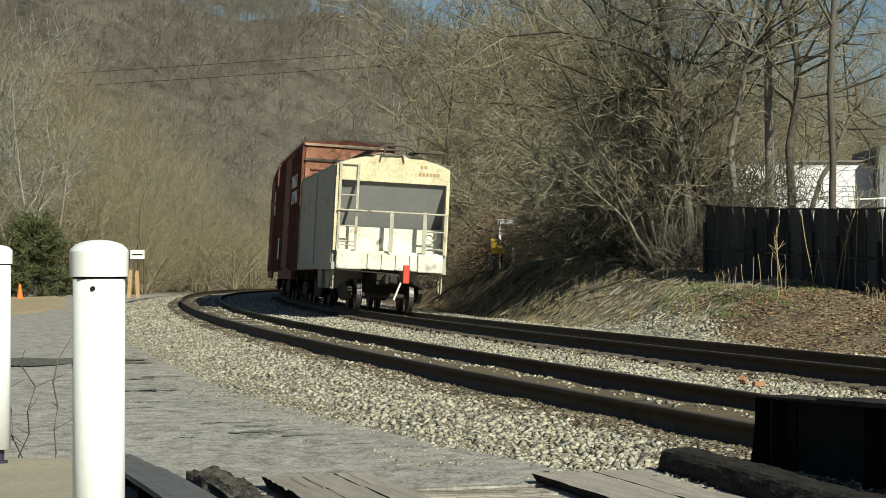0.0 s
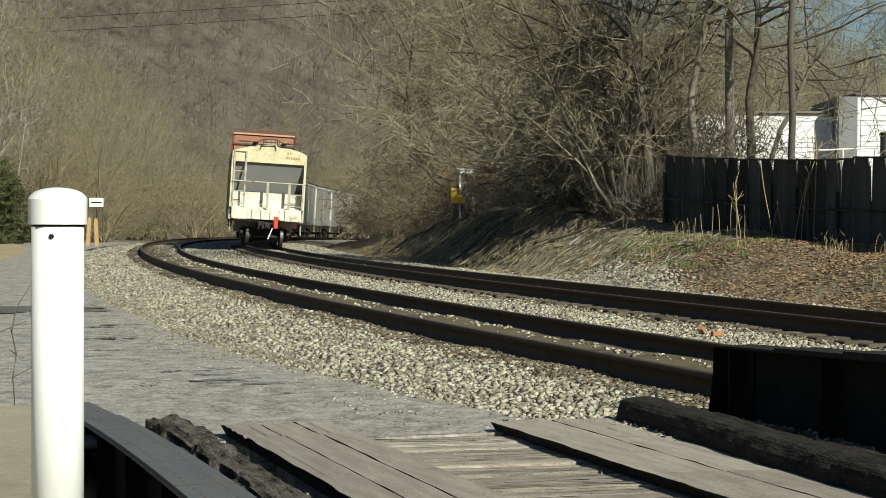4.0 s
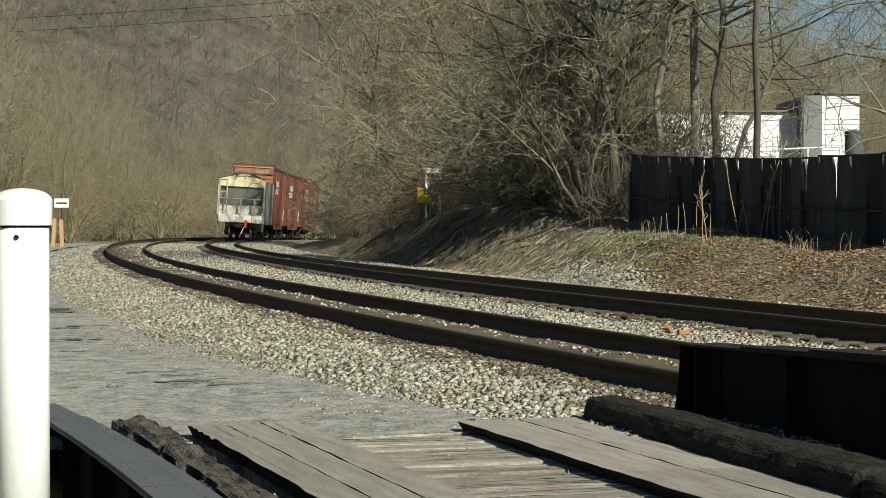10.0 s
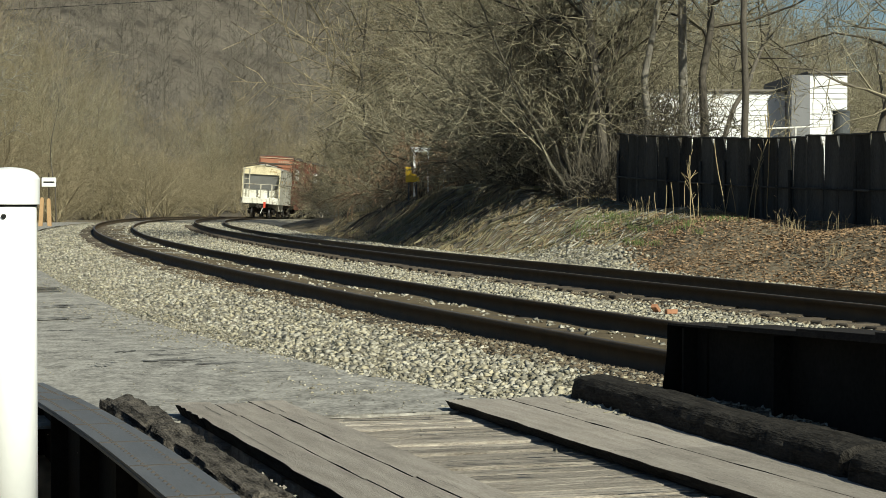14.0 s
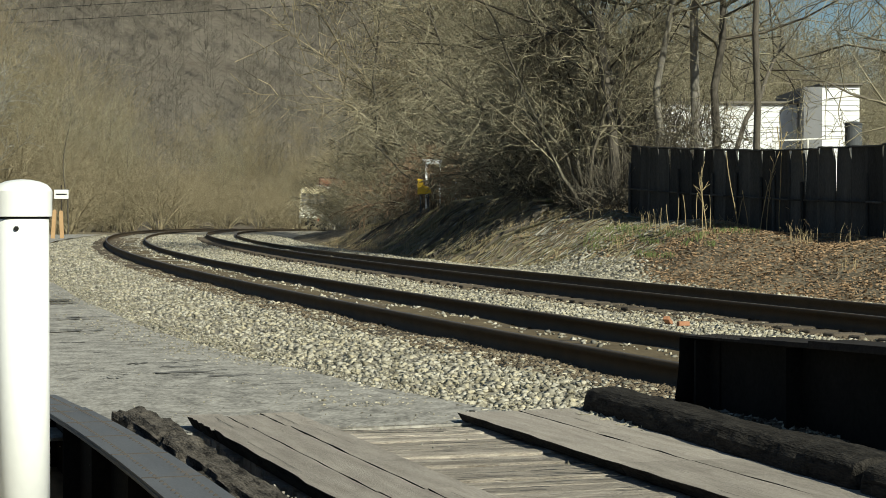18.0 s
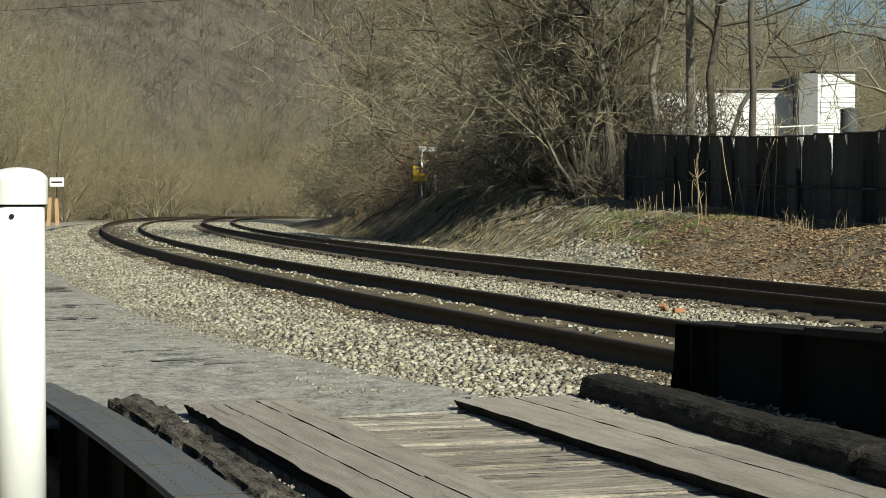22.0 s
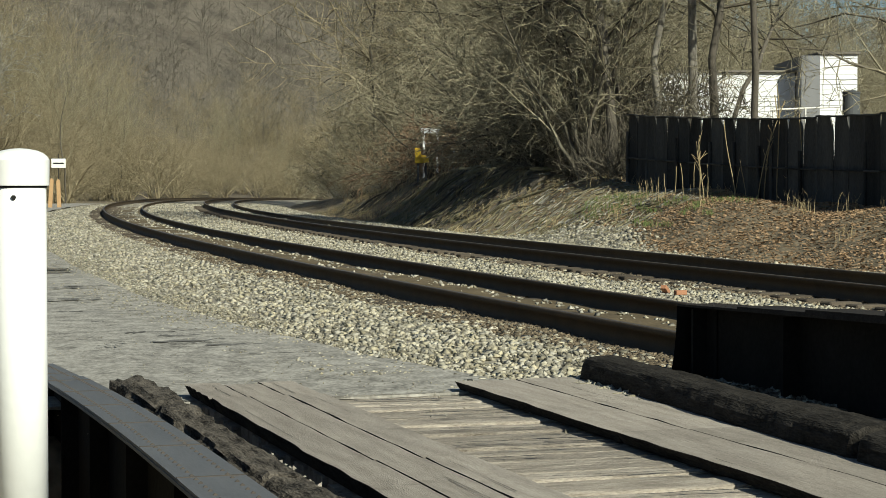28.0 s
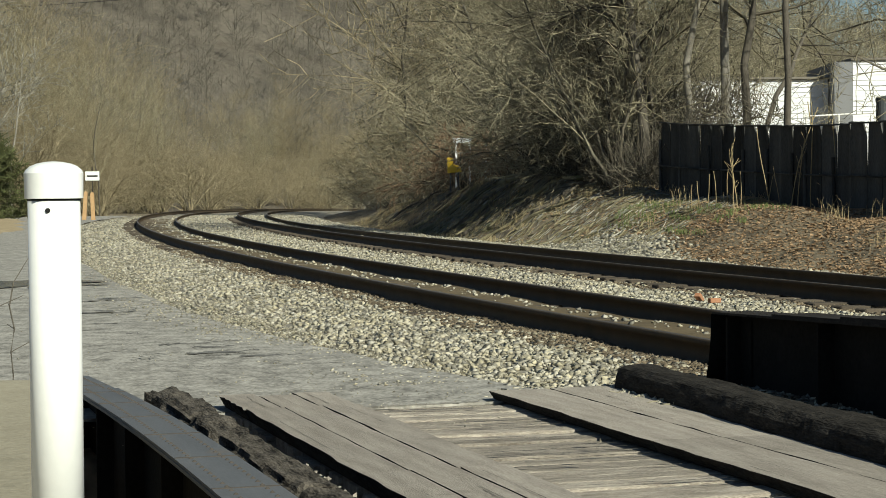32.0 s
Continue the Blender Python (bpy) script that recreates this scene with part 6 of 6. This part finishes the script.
    part("far_end", boxed(-w + 0.03, w - 0.03, y1 - 0.5, y1 - 0.45, 1.3, 3.95), end_mat, c)
    bogie(c, 1.75)
    bogie(c, length - 1.75)
    return c


def box_car(name, label, length, height):
    c = thing(name, label, "freight car", group="freight train")
    w, y0, y1 = 1.52, 0.1, length - 0.1
    part("body", boxed(-w, w, y0, y1, 1.05, height - 0.2), M_BOXCAR, c)
    part("roof", prism(bmesh.new(), [(-w - 0.05, height - 0.22), (w + 0.05, height - 0.22), (w + 0.05, height - 0.12), (0, height), (-w - 0.05, height - 0.12)], y0 - 0.05, y1 + 0.05), M_BOXCAR, c)
    part("roof_edge", boxed(-w, w, y0 - 0.09, y0 - 0.055, height - 0.24, height - 0.16), M_FADED, c, "pale worn roof edge")
    part("end_panel", boxed(-w + 0.06, w - 0.06, y0 - 0.05, y0 - 0.004, 1.15, height - 0.3), M_BOXEND, c, "faded orange end")
    for k in range(7):
        z = 1.45 + k * (height - 2.2) / 6.5
        part("end_rib", rod(bmesh.new(), (-w + 0.25, y0 - 0.06, z), (w - 0.25, y0 - 0.06, z), 0.06, n=8), M_BOXEND, c)
    for k in range(5):
        part("end_lettering", boxed(0.2 + k * 0.2, 0.32 + k * 0.2, y0 - 0.075, y0 - 0.054, height - 0.62, height - 0.45), M_FADED, c)
    for side in (-1, 1):
        n = 12
        for k in range(n + 1):
            y = y0 + (y1 - y0) * k / n
            if abs(y - length / 2) > 1.6:
                part("side_post", boxed(side * w, side * (w + 0.06), y - 0.05, y + 0.05, 1.05, height - 0.25), M_BOXCAR, c)
        part("sliding_door", boxed(side * (w + 0.02), side * (w + 0.09), length / 2 - 1.55, length / 2 + 1.55, 1.15, height - 0.35), M_BOXCAR, c, "corrugated sliding door", bevel=0.02)
        for k in range(4):
            part("door_rib", boxed(side * (w + 0.09), side * (w + 0.12), length / 2 - 1.4, length / 2 + 1.4, 1.5 + k * 0.9, 1.62 + k * 0.9), M_BOXCAR, c)
        for row in range(2):
            for k in range(5):
                part("lettering", boxed(side * (w + 0.062), side * (w + 0.066), 1.6 + k * 0.62 + row * 0.3, 1.95 + k * 0.62 + row * 0.3, 3.35 + row * 0.55, 3.78 + row * 0.55), M_WHITE, c, "white lettering bar")
        part("data_panel", boxed(side * (w + 0.062), side * (w + 0.066), 10.6, 11.4, 1.5, 2.3), M_WHITE, c)
        part("side_sill", boxed(side * w - 0.04, side * w + 0.04, y0 + 2.5, y1 - 2.5, 0.75, 1.06), M_BOXCAR, c)
        ld = bmesh.new()
        for k in range(8):
            rod(ld, (side * (w + 0.08), y0 + 0.1, 1.3 + k * 0.42), (side * (w + 0.08), y0 + 0.55, 1.3 + k * 0.42), 0.016, n=6)
        part("ladder", ld, M_BOXCAR, c)
    for k in range(3):
        part("roof_rib", boxed(-w - 0.03, w + 0.03, y0 + 0.02 + k * (y1 - y0 - 0.12) / 2, y0 + 0.10 + k * (y1 - y0 - 0.12) / 2, height - 0.16, height + 0.03), M_WALKWAY, c)
    part("eave_strip", boxed(w + 0.051, w + 0.075, y0, y1, height - 0.27, height - 0.12), M_WALKWAY, c, "dark rusty eave")
    # dark bar added as the shadow line below the roof end
    part("end_shadow_bar", boxed(-w + 0.02, w - 0.02, y0 - 0.13, y0 - 0.05, height - 0.74, height - 0.66), M_WALKWAY, c, "dark bar standing in for the end's shadow line")
    part("centre_sill", boxed(-0.32, 0.32, y0, y1, 0.7, 1.06), M_TRUCK, c)
    coupler(c, y0 - 0.1, 1)
    coupler(c, y1 + 0.1, -1)
    bogie(c, 2.0)
    bogie(c, length - 2.0)
    return c


hopper = hopper_car("covered_hopper", "cream and grey covered hopper car at the train's end", M_CARSIDE, M_WORNBAND, M_PALEEND, M_RECESSGREY, 10.2, False)
first_box = box_car("boxcar", "tall oxide-red boxcar with white lettering", 13.2, 5.42)
grey = hopper_car("covered_hopper", "pale grey covered hopper car", M_CARPALE, M_PALEEND, M_CARPALE, M_RECESSGREY, 14.4, False)
dark = hopper_car("covered_hopper", "dark grey covered hopper car", M_DARKCAR, M_DARKCAR, M_DARKCAR, M_DARKCAR, 14.4)
CARS = [(hopper, 10.2), (first_box, 13.2)]
for k in range(2):
    CARS.append((copy_thing(first_box, Matrix.Identity(4)), 13.2))
CARS.append((grey, 14.4))
for k in range(3):
    CARS.append((copy_thing(grey, Matrix.Identity(4)), 14.4))
CARS.append((dark, 14.4))
CARS.append((copy_thing(dark, Matrix.Identity(4)), 14.4))

TRAIN_S = [(0, -101.4), (1.5, -91.3), (4, -72.8), (6.5, -53.1), (9, -32.5), (13, -4.0), (16.6, 24.0), (32, 143.0)]
SIZE = 0.95


def train_at(t):
    for (a, sa_), (b, sb_) in zip(TRAIN_S, TRAIN_S[1:]):
        if t <= b:
            return sa_ + (sb_ - sa_) * (t - a) / (b - a)


def car_pose(s, length):
    u0, u1 = (float(np.interp(v, [-75, -32, -10, 40], [-0.08, 0.2, 0.42, 0.5])) for v in (s, s + length))
    p, q = along(u0, s, float(grade(s)) + RAIL_Z), along(u1, s + length, float(grade(s + length)) + RAIL_Z)
    d = (q - p).normalized()
    lean = float(cant(s + length / 2)) / 1.5
    return Matrix.Translation(p) @ Matrix.Rotation(-math.atan2(d.x, d.y), 4, "Z") @ Matrix.Rotation(math.asin(d.z), 4, "X") @ Matrix.Rotation(lean, 4, "Y")


def motions():
    gap = 1.15
    ahead = 0.0
    for car, full in CARS:
        length = full * SIZE
        car.scale = (SIZE, SIZE, SIZE * 1.035)
        walk(car, [(t, car_pose(train_at(t) + ahead, length)) for t in range(0, 33)])
        ahead += length + gap


motions()
